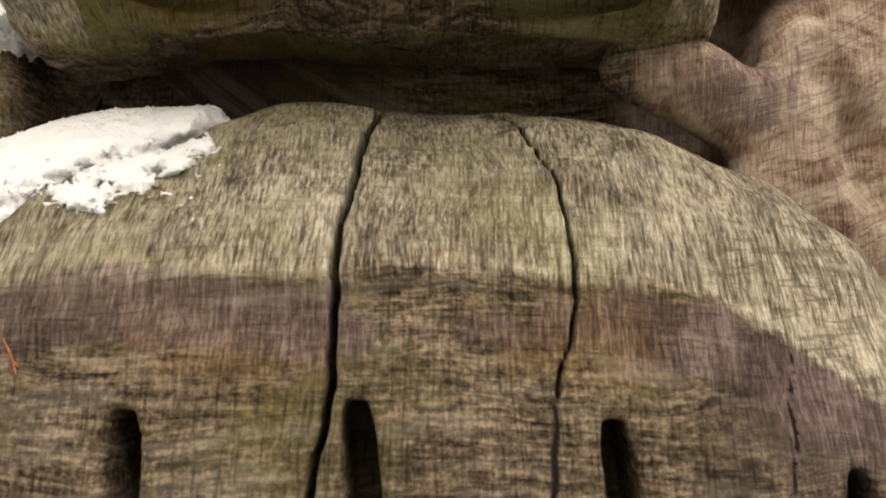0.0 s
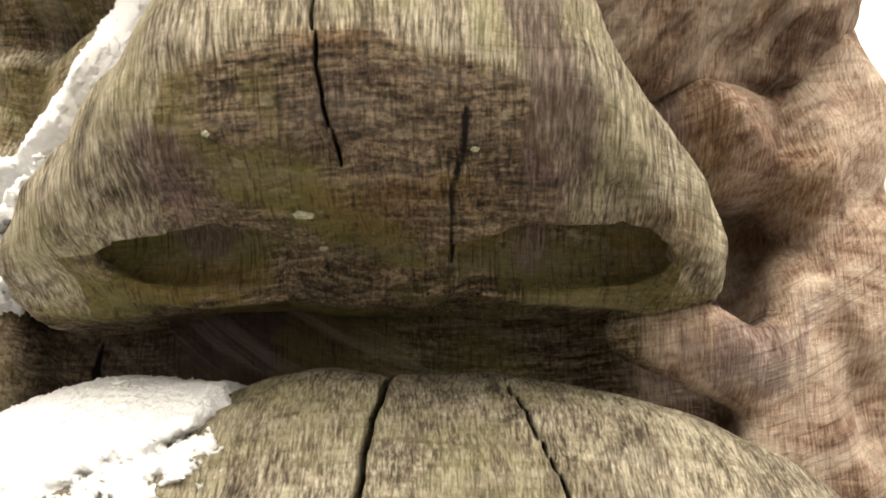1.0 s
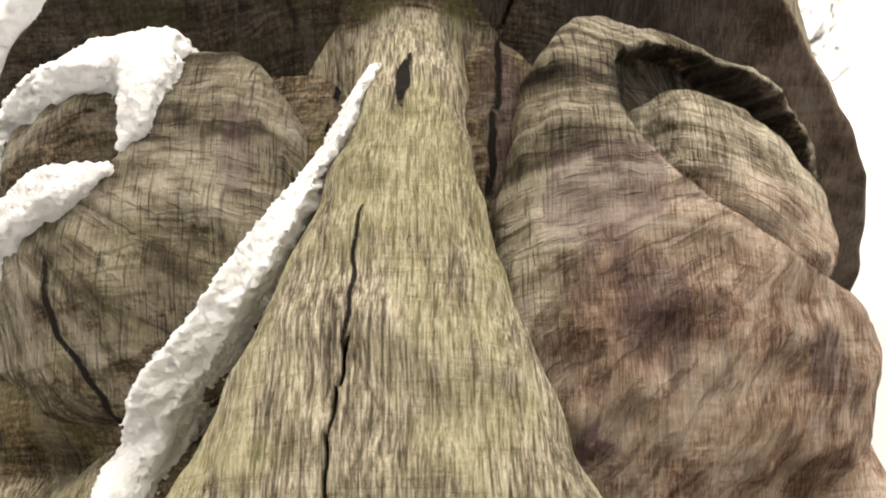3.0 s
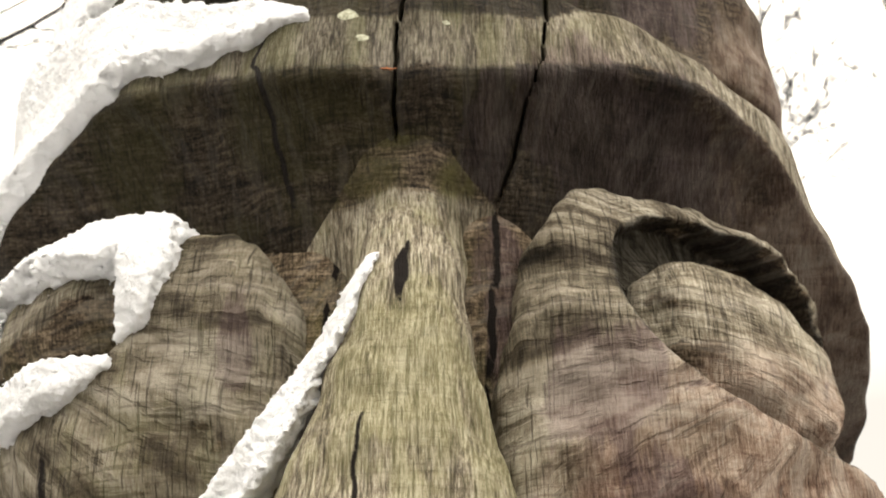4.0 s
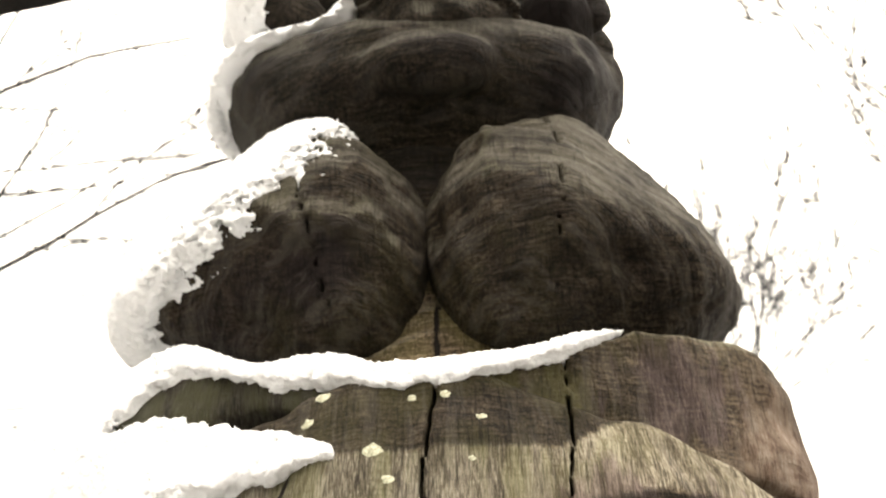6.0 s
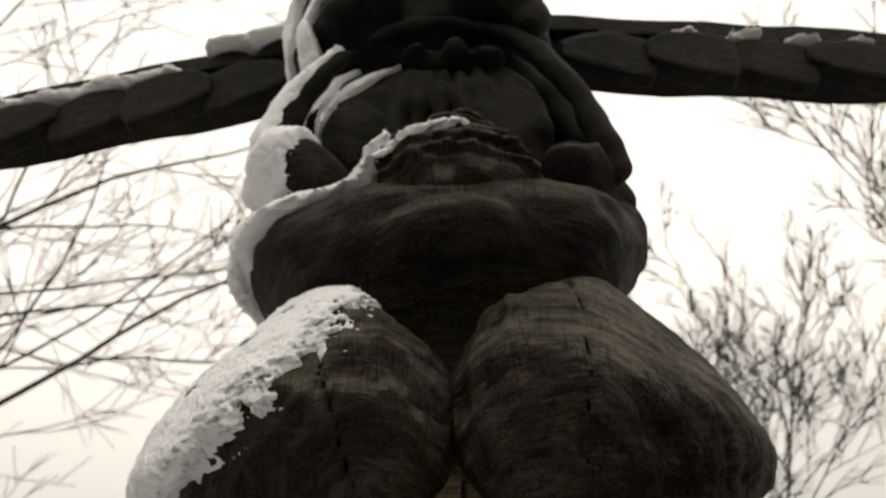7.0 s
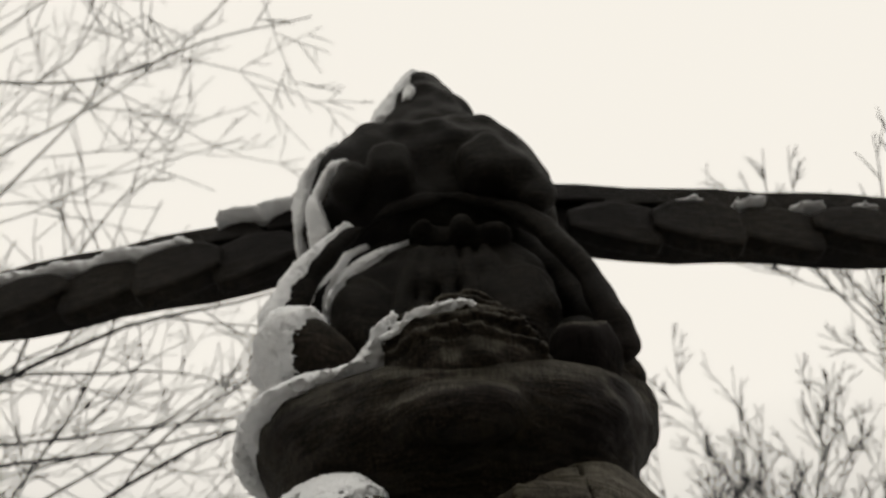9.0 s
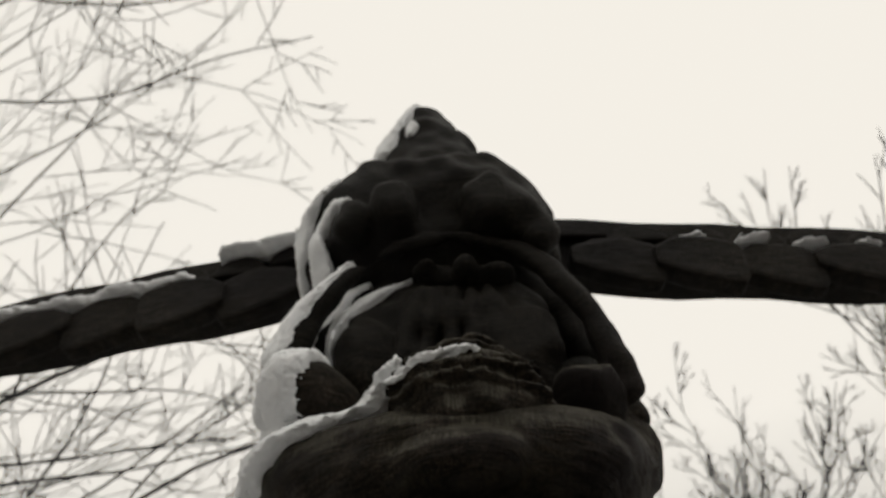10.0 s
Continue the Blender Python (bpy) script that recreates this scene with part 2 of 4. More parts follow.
def ground_material():
    m, nt, bsdf = material("leaf_litter_and_thin_snow")
    co = nt.nodes.new("ShaderNodeTexCoord").outputs["Object"]
    a, b = grain(nt, co, 0.8, 6, 0.65), grain(nt, co, 22, 5, 0.7)
    litter = ramp(nt, b, [(0.35, (0.018, 0.013, 0.009)), (0.65, (0.07, 0.048, 0.03))])
    nt.links.new(mixed(nt, step(nt, maths(nt, "ADD", a, maths(nt, "MULTIPLY", b, 0.3)), 0.63, 0.76), litter, (0.78, 0.80, 0.82)), bsdf.inputs["Base Color"])
    bsdf.inputs["Roughness"].default_value = 0.9
    bump = node(nt, "ShaderNodeBump", {"Strength": 0.7, "Distance": 0.03}, Height=b)
    nt.links.new(bump.outputs[0], bsdf.inputs["Normal"])
    return m


WOOD, SNOW, BARK, GROUND = wood_material(), snow_material(), bark_material(), ground_material()

# ---- carving: solids given by a field that is negative inside ----
CX, CY = -0.04, 1.36


def waves(scale, count=14, seed=1):
    """A smooth random field of about unit size; scale is its wavelength."""
    r = np.random.default_rng(seed)
    d = r.normal(size=(count, 3))
    d = (d / np.linalg.norm(d, axis=1)[:, None] * (2 * np.pi / scale) * r.uniform(0.6, 1.5, (count, 1))).astype(np.float32)
    ph = r.uniform(0, 6.28, count).astype(np.float32)

    def f(x, y, z):
        s = 0
        for k, p in zip(d, ph):
            s = s + np.sin(k[0] * x + k[1] * y + k[2] * z + p)
        return s * np.float32(1.6 / count ** 0.5 / 1.4)
    return f


BIG, MID, SMALL, TINY = waves(0.22, 10, 3), waves(0.07, 12, 4), waves(0.026, 14, 5), waves(0.011, 14, 6)


def smin(a, b, k):
    h = np.clip(0.5 + 0.5 * (b - a) / k, 0, 1)
    return b + (a - b) * h - k * h * (1 - h)


def smax(a, b, k):
    return -smin(-a, -b, k)


def ball(x, y, z, c, r, p=2.0, tilt=0.0):
    """An ellipsoid (or a squarer one) round c with the half-axes r, turned about y by tilt degrees; roughly a distance."""
    dx, dy, dz = x - c[0], y - c[1], z - c[2]
    if tilt:
        s, co = math.sin(radians(tilt)), math.cos(radians(tilt))
        dx, dz = co * dx + s * dz, -s * dx + co * dz
    if p == 2.0:
        k = np.sqrt((dx / r[0]) ** 2 + (dy / r[1]) ** 2 + (dz / r[2]) ** 2)
    else:
        k = (np.abs(dx / r[0]) ** p + np.abs(dy / r[1]) ** p + np.abs(dz / r[2]) ** p) ** (1 / p)
    return (k - 1) * min(r)


def along(x, y, z, path, radius):
    """A rope along a path of points; radius may be one number or one for each point."""
    best = None
    radii = radius if isinstance(radius, (list, tuple)) else [radius] * len(path)
    for (a, ra), (b, rb) in zip(zip(path, radii), zip(path[1:], radii[1:])):
        ab = [q - p for p, q in zip(a, b)]
        n = sum(v * v for v in ab)
        h = np.clip(((x - a[0]) * ab[0] + (y - a[1]) * ab[1] + (z - a[2]) * ab[2]) / n, 0, 1)
        d = np.sqrt((x - a[0] - h * ab[0]) ** 2 + (y - a[1] - h * ab[1]) ** 2 + (z - a[2] - h * ab[2]) ** 2) - (ra + (rb - ra) * h)
        best = d if best is None else np.minimum(best, d)
    return best


def polar(x, y):
    return np.sqrt((x - CX) ** 2 + (y - CY) ** 2), np.abs(np.arctan2(x - CX, CY - y))


def groove(f, x, z, line, width, depth):
    """Cuts a split into the field f; line is (heights, places across), the heights rising."""
    zs, xs = line
    wander = 0.0008 * np.sin(z * 210 + xs[0] * 50) + 0.0011 * np.sin(z * 83 + 1.3) + 0.0005 * np.sin(z * 530)
    off = np.abs(x - np.interp(z, zs, xs) - wander)
    w = np.interp(z, [zs[0] - 0.02, zs[0], zs[-1], zs[-1] + 0.02], [-0.01, width, width, -0.01]) / 2
    return np.maximum(f, np.minimum(w - off, f + depth))


def crease(f, x, z, path, width, depth):
    """A V-shaped fold carved into the field f along a path of (across, height)."""
    d = 1.0
    for (ax, az), (bx, bz) in zip(path, path[1:]):
        t = np.clip(((x - ax) * (bx - ax) + (z - az) * (bz - az)) / ((bx - ax) ** 2 + (bz - az) ** 2), 0, 1)
        d = np.minimum(d, np.sqrt((x - ax - t * (bx - ax)) ** 2 + (z - az - t * (bz - az)) ** 2))
    return f + depth * np.clip(1 - d / width, 0, 1) ** 1.4


def axis(lo, hi, stepsize, dense=()):
    """Grid lines from lo to hi, closer within the stretches (from, to, step) of dense."""
    v = [lo]
    while v[-1] < hi:
        s = stepsize
        for a, b, d in dense:
            if a - stepsize <= v[-1] < b:
                s = d
        v.append(v[-1] + s)
    return np.array(v, np.float32)


def skin(field, xs, ys, zs):
    """The surface of a field as vertices, quads and normals."""
    shape = (len(xs), len(ys), len(zs))
    v = np.broadcast_to(field(xs[:, None, None], ys[None, :, None], zs[None, None, :]), shape).astype(np.float32).copy()
    for a in range(3):
        edge = [slice(None)] * 3
        for end in (0, -1):
            edge[a] = end
            v[tuple(edge)] = np.maximum(v[tuple(edge)], 1e-4)
    inside = v < 0
    n = np.zeros([s - 1 for s in shape], np.uint8)
    for i in (0, 1):
        for j in (0, 1):
            for k in (0, 1):
                n += inside[i:shape[0] - 1 + i, j:shape[1] - 1 + j, k:shape[2] - 1 + k]
    cells = np.argwhere((n > 0) & (n < 8))
    index = np.full(n.shape, -1, np.int64)
    index[tuple(cells.T)] = np.arange(len(cells))
    total, count = np.zeros((len(cells), 3)), np.zeros(len(cells))
    lines = (xs, ys, zs)
    corners = {(i, j, k): v[cells[:, 0] + i, cells[:, 1] + j, cells[:, 2] + k] for i in (0, 1) for j in (0, 1) for k in (0, 1)}
    grad = np.zeros((len(cells), 3))
    for a in range(3):
        for i in (0, 1):
            for j in (0, 1):
                c0 = [i, j]
                c0.insert(a, 0)
                c1 = list(c0)
                c1[a] = 1
                v0, v1 = corners[tuple(c0)], corners[tuple(c1)]
                width = lines[a][cells[:, a] + 1] - lines[a][cells[:, a]]
                grad[:, a] += (v1 - v0) / width
                cross = (v0 < 0) != (v1 < 0)
                t = np.where(cross, v0 / np.where(cross, v0 - v1, 1), 0)
                p = np.stack([lines[b][cells[:, b] + c0[b]] for b in range(3)], 1).astype(float)
                p[:, a] += t * width
                total += p * cross[:, None]
                count += cross
    verts = total / count[:, None]
    quads = []
    for a in range(3):
        b, c = (a + 1) % 3, (a + 2) % 3
        lo, hi = [slice(1, -1)] * 3, [slice(1, -1)] * 3
        lo[a], hi[a] = slice(0, -1), slice(1, None)
        first, second = inside[tuple(lo)], inside[tuple(hi)]
        where = np.argwhere(first != second)
        base = where.copy()
        base[:, b] += 1
        base[:, c] += 1
        flip = second[tuple(where.T)]
        ids = []
        for db, dc in ((-1, -1), (0, -1), (0, 0), (-1, 0)):
            q = base.copy()
            q[:, b] += db
            q[:, c] += dc
            ids.append(index[tuple(q.T)])
        ids = np.stack(ids, 1)
        ids[flip] = ids[flip][:, ::-1]
        quads.append(ids)
    quads = np.concatenate(quads)
    normals = grad / np.maximum(np.linalg.norm(grad, axis=1), 1e-9)[:, None]
    return verts, quads, normals


def as_mesh(name, verts, faces, mat, smooth=True, **fields):
    me = bpy.data.meshes.new(name)
    me.from_pydata(verts, [], faces)
    if smooth:
        me.polygons.foreach_set("use_smooth", [True] * len(me.polygons))
    for key, values in fields.items():
        me.attributes.new(key, "FLOAT", "POINT").data.foreach_set("value", np.asarray(values, np.float32))
    me.materials.append(mat)
    me.update()
    return me


def tones(v, n, wear=None, fresh=None, moss=0.55, lichen=0.0, splits=(), shade_stain=None, chisel=0.15, plum=None, ochre=None, strokes=None):
    """How old the surface is at each vertex: bleached where rain falls on it, red where it was cut last, mossy, split."""
    x, y, z = v.T
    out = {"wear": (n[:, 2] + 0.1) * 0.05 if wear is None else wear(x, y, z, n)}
    out["fresh"] = np.clip((x - 0.16) / 0.2, 0, 1) * np.clip((2.05 - z) / 0.15, 0, 1) if fresh is None else fresh(x, y, z, n)
    out["moss"] = np.clip((moss(x, y, z, n) if callable(moss) else moss) + 0 * x - np.clip((x - 0.05) * 2.0, 0, 0.6), 0, 1)
    out["lichen"] = np.full(len(x), lichen)
    # shade put into the colour by height, almost black above 2.75 m
    out["shade_stain"] = np.clip((z - 2.1) / 0.35, 0, 1) * 0.5 + np.clip((z - 2.42) / 0.1, 0, 1) * 0.40 + np.clip((z - 2.75) / 0.1, 0, 1) * 0.1 if shade_stain is None else shade_stain(x, y, z, n)
    out["plum"] = 0.15 + 0 * x if plum is None else plum(x, y, z)
    out["ochre"] = 0.0 * x if ochre is None else ochre(x, y, z)
    out["su"], out["sv"] = (z + 0.3 * (x - CX) ** 2, x) if strokes is None else strokes(x, y, z)
    out["chisel"] = np.full(len(x), chisel)
    d = np.full(len(x), 0.1)
    for zs, xs, w in splits:
        off = np.abs(x - np.interp(z, zs, xs) - 0.001 * np.sin(z * 170 + xs[0] * 90) - 0.0012 * np.sin(z * 71))
        off = off - np.interp(z, [zs[0], zs[0] + 0.03, zs[-1] - 0.03, zs[-1]], [0, w, w, 0]) / 2
        d = np.minimum(d, np.where((z > zs[0]) & (z < zs[-1]), off, 0.1))
    out["split"] = d
    return out


def carve(name, field, xs, ys, zs, parent, label="", **kw):
    v, q, n = skin(field, xs, ys, zs)
    ob = new(name, as_mesh(name, v, q, WOOD, **tones(v, n, **kw)))
    ob.parent = parent
    if label:
        tagged(ob, label)
    return ob


def part(name, me, parent, label=""):
    ob = new(name, me)
    ob.parent = parent
    if label:
        tagged(ob, label)
    return ob


# ---- ground ----
def ground():
    r = np.linspace(0, 1, 60) ** 3 * 900 + 0.3
    a = np.linspace(0, 2 * np.pi, 73)[:-1]
    v = [(0, CY, 0)]
    for q in r:
        for b in a:
            x, y = q * math.cos(b), CY + q * math.sin(b)
            v.append((x, y, 0.10 * math.sin(x * 0.9) * math.sin(y * 0.7) * min(1, q / 6)))
    f = [(0, 1 + i, 1 + (i + 1) % 72) for i in range(72)]
    for k in range(len(r) - 1):
        for i in range(72):
            j = (i + 1) % 72
            f.append((1 + k * 72 + i, 1 + (k + 1) * 72 + i, 1 + (k + 1) * 72 + j, 1 + k * 72 + j))
    tagged(new("ground", as_mesh("ground", v, f, GROUND)), "forest floor of brown leaves under patchy snow", "ground", kind="structure")


ground()

# ---- the totem pole ----
totem = tagged(new("totem_pole"), "tall carved weathered wooden totem pole with spread wings, dusted with snow", "totem pole")
totem.location = (0, 0, 0)


def core_field(x, y, z):
    r, th = polar(x, y)
    rr = np.interp(z, [0, 0.6, 1.0, 1.15, 1.35, 1.5, 1.75, 1.9, 2.08, 2.13, 2.3, 2.5, 2.75, 2.95, 3.2, 3.35],
                   [0.44, 0.45, 0.45, 0.46, 0.44, 0.41, 0.385, 0.38, 0.36, 0.26, 0.23, 0.22, 0.18, 0.12, 0.2, 0.12]).astype(np.float32)
    rr = rr + np.interp(z, [0.5, 0.8, 1.3, 1.6, 1.75, 1.9], [0.1, 0.13, 0.10, 0.07, 0.05, 0.0]) * np.clip((th - 0.55) / 0.45, 0, 1)
    low = np.clip((1.6 - z) / 0.2, 0, 1)
    f = r - rr - 0.008 * BIG(x, y, z) - 0.0015 * MID(x, y, z) * (z < 2) 
    # the mouth slit between muzzle and nose
    mouth = np.maximum(np.maximum(np.abs(x + 0.06) - 0.33 + 0.4 * np.clip(0.98 - z, 0, 1), np.abs(z - 0.985) - 0.16), y - 1.13)
    f = smax(f, -mouth, 0.05)
    # rolls of flesh at the corners of the mouth
    f = smin(f, along(x, y, z, [(0.17, 1.0, 1.05), (0.24, 1.0, 1.035), (0.32, 1.06, 1.01), (0.40, 1.17, 0.985)], [0.03, 0.045, 0.05, 0.05]), 0.02)
    # deep shadow gaps under the rims of the eyes
    for s, path in ((1, [(0.085, 1.47), (0.11, 1.40), (0.15, 1.335), (0.21, 1.30), (0.34, 1.29), (0.46, 1.315)]), (-1, [(0.09, 1.58), (0.15, 1.485), (0.21, 1.425), (0.31, 1.372), (0.45, 1.355)])):
        f = crease(f, np.where(s * (x - CX) > 0, round_pole(s, x, y)[0], 9.0), z, path, 0.042, 0.055)
    # folds of the cheeks: sharp creases between flat planes
    front = np.clip((1.35 - y) / 0.1, 0, 1)
    for s in (-1, 1):
        u = s * (x - CX)
        f = crease(f, u, z, [(0.15, 1.42), (0.185, 1.335), (0.245, 1.215), (0.31, 1.135), (0.32, 1.085)], 0.06, 0.045 * front)
        f = crease(f, u, z, [(0.33, 1.36), (0.36, 1.27), (0.345, 1.18), (0.40, 1.09), (0.43, 0.95)], 0.05, 0.042 * front)
        f = crease(f, u, z, [(0.27, 1.30), (0.30, 1.23), (0.36, 1.20)], 0.04, -0.034 * front)
        f = crease(f, u, z, [(0.40, 1.24), (0.385, 1.13), (0.42, 1.04)], 0.045, -0.034 * front)
        f = crease(f, u, z, [(0.31, 1.12), (0.38, 1.145), (0.47, 1.19), (0.56, 1.27)], 0.05, 0.03 * front)
    return f


def muzzle_field(x, y, z):
    f = ball(x, y, z, (-0.085, 1.15, 0.5), (0.60, 0.50, 0.52), 2.5)
    f = f + 0.006 * BIG(x, y, z) + 0.002 * MID(x, y, z)
    # a shallow step along the stain line, then the slots of the teeth
    f = f + 0.006 * np.clip((np.interp(x, [-0.31, 0.11, 0.24, 0.3, 0.4], [0.845, 0.85, 0.806, 0.764, 0.70]) - z) / 0.012, 0, 1)
    for sx, top in ((-0.195, 0.762), (-0.050, 0.768), (0.108, 0.756), (0.27, 0.72), (-0.35, 0.72)):
        slot = np.maximum(np.abs(x - sx - 0.004 * np.sin(z * 30)) - 0.011 * np.clip((top + 0.012 - z) / 0.03, 0, 1) ** 0.5, np.maximum(z - top, -0.09 - f))
        f = smax(f, -slot, 0.006)
    f = groove(f, x, z, ([0.6, 0.70, 0.787, 0.845, 0.912, 0.976, 1.02], [-0.09, -0.081, -0.068, -0.071, -0.066, -0.06, -0.05]), 0.0062, 0.09)
    f = groove(f, x, z, ([0.77, 0.806, 0.873, 0.93, 0.968, 1.0], [0.07, 0.084, 0.088, 0.079, 0.064, 0.05]), 0.003, 0.04)
    return f


def muzzle_wear(x, y, z, n):
    line = np.interp(x, [-0.31, -0.22, -0.07, 0.11, 0.18, 0.24, 0.3, 0.4], [0.842, 0.858, 0.848, 0.848, 0.839, 0.806, 0.764, 0.68])
    return (z - line) * 1.0


def nose_front(z):
    return np.interp(z, [1.0, 1.15, 1.22, 1.30, 1.40, 1.55, 1.68, 1.76, 1.85], [0.75, 0.725, 0.718, 0.722, 0.745, 0.80, 0.866, 0.926, 1.03])


def nose_field(x, y, z):
    mid = np.interp(z, [1.1, 1.4, 1.7], [-0.065, -0.05, -0.033])
    u = np.abs(x - mid)
    w = np.interp(z, [1.0, 1.15, 1.25, 1.33, 1.42, 1.53, 1.68, 1.76, 1.84], [0.20, 0.18, 0.14, 0.105, 0.075, 0.05, 0.034, 0.028, 0.03])
    slope = np.interp(z, [1.1, 1.3, 1.5, 1.7], [1.0, 1.3, 1.6, 1.8])
    t = u - w
    soft = np.where(t > 0.018, t, np.where(t < -0.018, 0, (t + 0.018) ** 2 / 0.072))
    front = nose_front(z) + slope * soft + 0.35 * u * u / np.maximum(w, 0.03) * 0.25
    f = (front - y) / np.sqrt(1 + (slope * 0.6) ** 2)
    wing = u - np.interp(z, [1.0, 1.08, 1.12, 1.147, 1.193, 1.25, 1.33, 1.42, 1.53, 1.6, 1.7, 1.86], [0.295, 0.312, 0.302, 0.280, 0.236, 0.188, 0.149, 0.110, 0.078, 0.066, 0.056, 0.054])
    f = smax(f, wing, 0.03)
    under = np.interp(y, [0.70, 0.74, 0.79, 0.82, 0.87, 0.98, 1.1], [1.22, 1.17, 1.138, 1.122, 1.108, 1.076, 1.072]) - 0.11 * np.clip(u - 0.12, 0, 0.12) + 0.03
    f = smax(f, (under - 0.03 - z) * 0.85, 0.03)
    f = smax(f, z - 1.90, 0.02) + 0.004 * BIG(x, y, z) + 0.0022 * MID(x, y, z) + 0.0008 * SMALL(x, y, z)
    f = smin(f, brow_field(x, y, z) + 0.003 + 0.5 * np.clip(np.abs(x + 0.03) - 0.12, 0, 1), 0.09)
    # nostrils
    lip = along(x, y, z, [(0.03, 0.85, 1.118), (-0.008, 0.87, 1.108), (0.0, 0.92, 1.092), (0.06, 0.955, 1.078), (0.14, 0.96, 1.076)], 0.010)
    lip = np.minimum(lip, along(x, y, z, [(-0.285, 0.88, 1.098), (-0.27, 0.94, 1.082), (-0.21, 0.965, 1.076), (-0.14, 0.95, 1.08)], 0.008))
    f = smin(f, lip, 0.012)
    right = ball(x, y, z, (0.092, 0.898, 1.108), (0.106, 0.062, 0.037), 2.3, tilt=5)
    left = ball(x, y, z, (-0.205, 0.898, 1.110), (0.084, 0.060, 0.036), 2.3, tilt=-10)
    f = smax(f, -np.minimum(right, left), 0.004)
    f = groove(f, x, z, ([1.15, 1.20, 1.244, 1.30, 1.36, 1.40], [-0.075, -0.088, -0.091, -0.086, -0.08, -0.072]), 0.003, 0.03)
    return f


def nose_wear(x, y, z, n):
    line = np.interp(x, [-0.3, -0.215, -0.195, -0.12, -0.06, 0.0, 0.05, 0.085, 0.10, 0.2], [1.07, 1.095, 1.20, 1.217, 1.228, 1.212, 1.20, 1.13, 1.10, 1.075])
    inside = (y > 0.862) & (z < 1.16) & (np.abs(x + 0.06) < 0.245)
    return np.where(inside, -0.04, np.minimum(z - line, 1.775 - z))


def brow_edge(th):
    return np.interp(th, [0, 0.25, 0.5, 0.72, 0.9, 1.1, 1.3, 1.6, 3.2], [1.874, 1.883, 1.908, 1.905, 1.865, 1.77, 1.66, 1.58, 1.55])


def brow_field(x, y, z):
    r, th = polar(x, y)
    rad = np.interp(z, [1.55, 1.75, 1.88, 2.0, 2.06], [0.52, 0.51, 0.482, 0.445, 0.425]) + 0.035 * np.clip((th - 0.5) / 0.5, 0, 1)
    f = r - rad
    into = np.maximum(rad - r, 0)
    lower = brow_edge(th) - 0.5 * into - 4.5 * into ** 2 - z
    f = smax(f, lower, 0.008)
    upper = z - np.interp(th, [0, 0.2, 0.35, 0.6, 0.8, 1.0, 1.3, 1.6, 3.2], [2.06, 2.05, 2.025, 2.015, 1.985, 1.93, 1.82, 1.75, 1.7]) - 0.35 * into
    f = smax(f, upper, 0.02)
    f = f + 0.007 * BIG(x, y, z) + 0.0025 * MID(x, y, z)
    f = groove(f, x, z, ([1.75, 1.80, 1.875, 1.95, 2.02, 2.09], [-0.045, -0.046, -0.043, -0.040, -0.028, -0.02]), 0.0042, 0.04)
    f = groove(f, x, z, ([1.74, 1.80, 1.87, 1.915, 2.0, 2.09], [0.045, 0.065, 0.09, 0.108, 0.118, 0.12]), 0.004, 0.04)
    return f


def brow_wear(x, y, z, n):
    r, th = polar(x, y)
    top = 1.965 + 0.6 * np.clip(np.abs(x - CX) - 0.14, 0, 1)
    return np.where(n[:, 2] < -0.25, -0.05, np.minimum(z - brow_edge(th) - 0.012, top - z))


def crest_field(x, y, z):
    r, th = polar(x, y)
    u = x - CX
    rad = np.interp(z, [1.85, 2.0, 2.12, 2.2], [0.43, 0.425, 0.41, 0.39]) + 0.07 * np.clip((th - 0.5) / 0.5, 0, 1)
    top = np.interp(u, [-0.5, -0.285, -0.15, -0.05, 0.04, 0.145, 0.25, 0.38, 0.5], [2.15, 2.135, 2.078, 2.053, 2.056, 2.085, 2.14, 2.145, 2.09])
    f = smax(r - rad, z - top - 0.12 * (r - rad), 0.012)
    f = smax(f, 1.95 - z, 0.01)
    f = smax(f, -ball(x, y, z, (-0.235, 0.985, 2.025), (0.085, 0.07, 0.026), tilt=-8), 0.008)
    f = f + 0.006 * BIG(x, y, z) + 0.0022 * MID(x, y, z)
    f = groove(f, x, z, ([1.98, 2.02, 2.06, 2.09], [-0.033, -0.028, -0.022, -0.018]), 0.005, 0.03)
    f = groove(f, x, z, ([1.98, 2.02, 2.06, 2.12], [0.117, 0.118, 0.12, 0.122]), 0.005, 0.03)
    return f


def round_pole(s, x, y):
    """Distance round the pole on the side s, at half a metre from its axis, and distance from the axis."""
    return 0.5 * np.arctan2(s * (x - CX), CY - y), np.sqrt((x - CX) ** 2 + (y - CY) ** 2)


# centre round the pole and height, half-axes: of the ring, its opening and the eye in it
EYES = {1: ((0.38, 1.553, 0.28, 0.245), (0.405, 1.622, 0.20, 0.115), (0.425, 1.606, 0.165, 0.100)),
        -1: ((0.38, 1.568, 0.278, 0.19), (0.445, 1.660, 0.195, 0.098), (0.435, 1.668, 0.162, 0.066))}


def oval(u, z, c, p=2.4, slant=0.0):
    z = z + slant * (u - c[0])
    return (np.abs((u - c[0]) / c[2]) ** p + np.abs((z - c[1]) / c[3]) ** p) ** (1 / p)


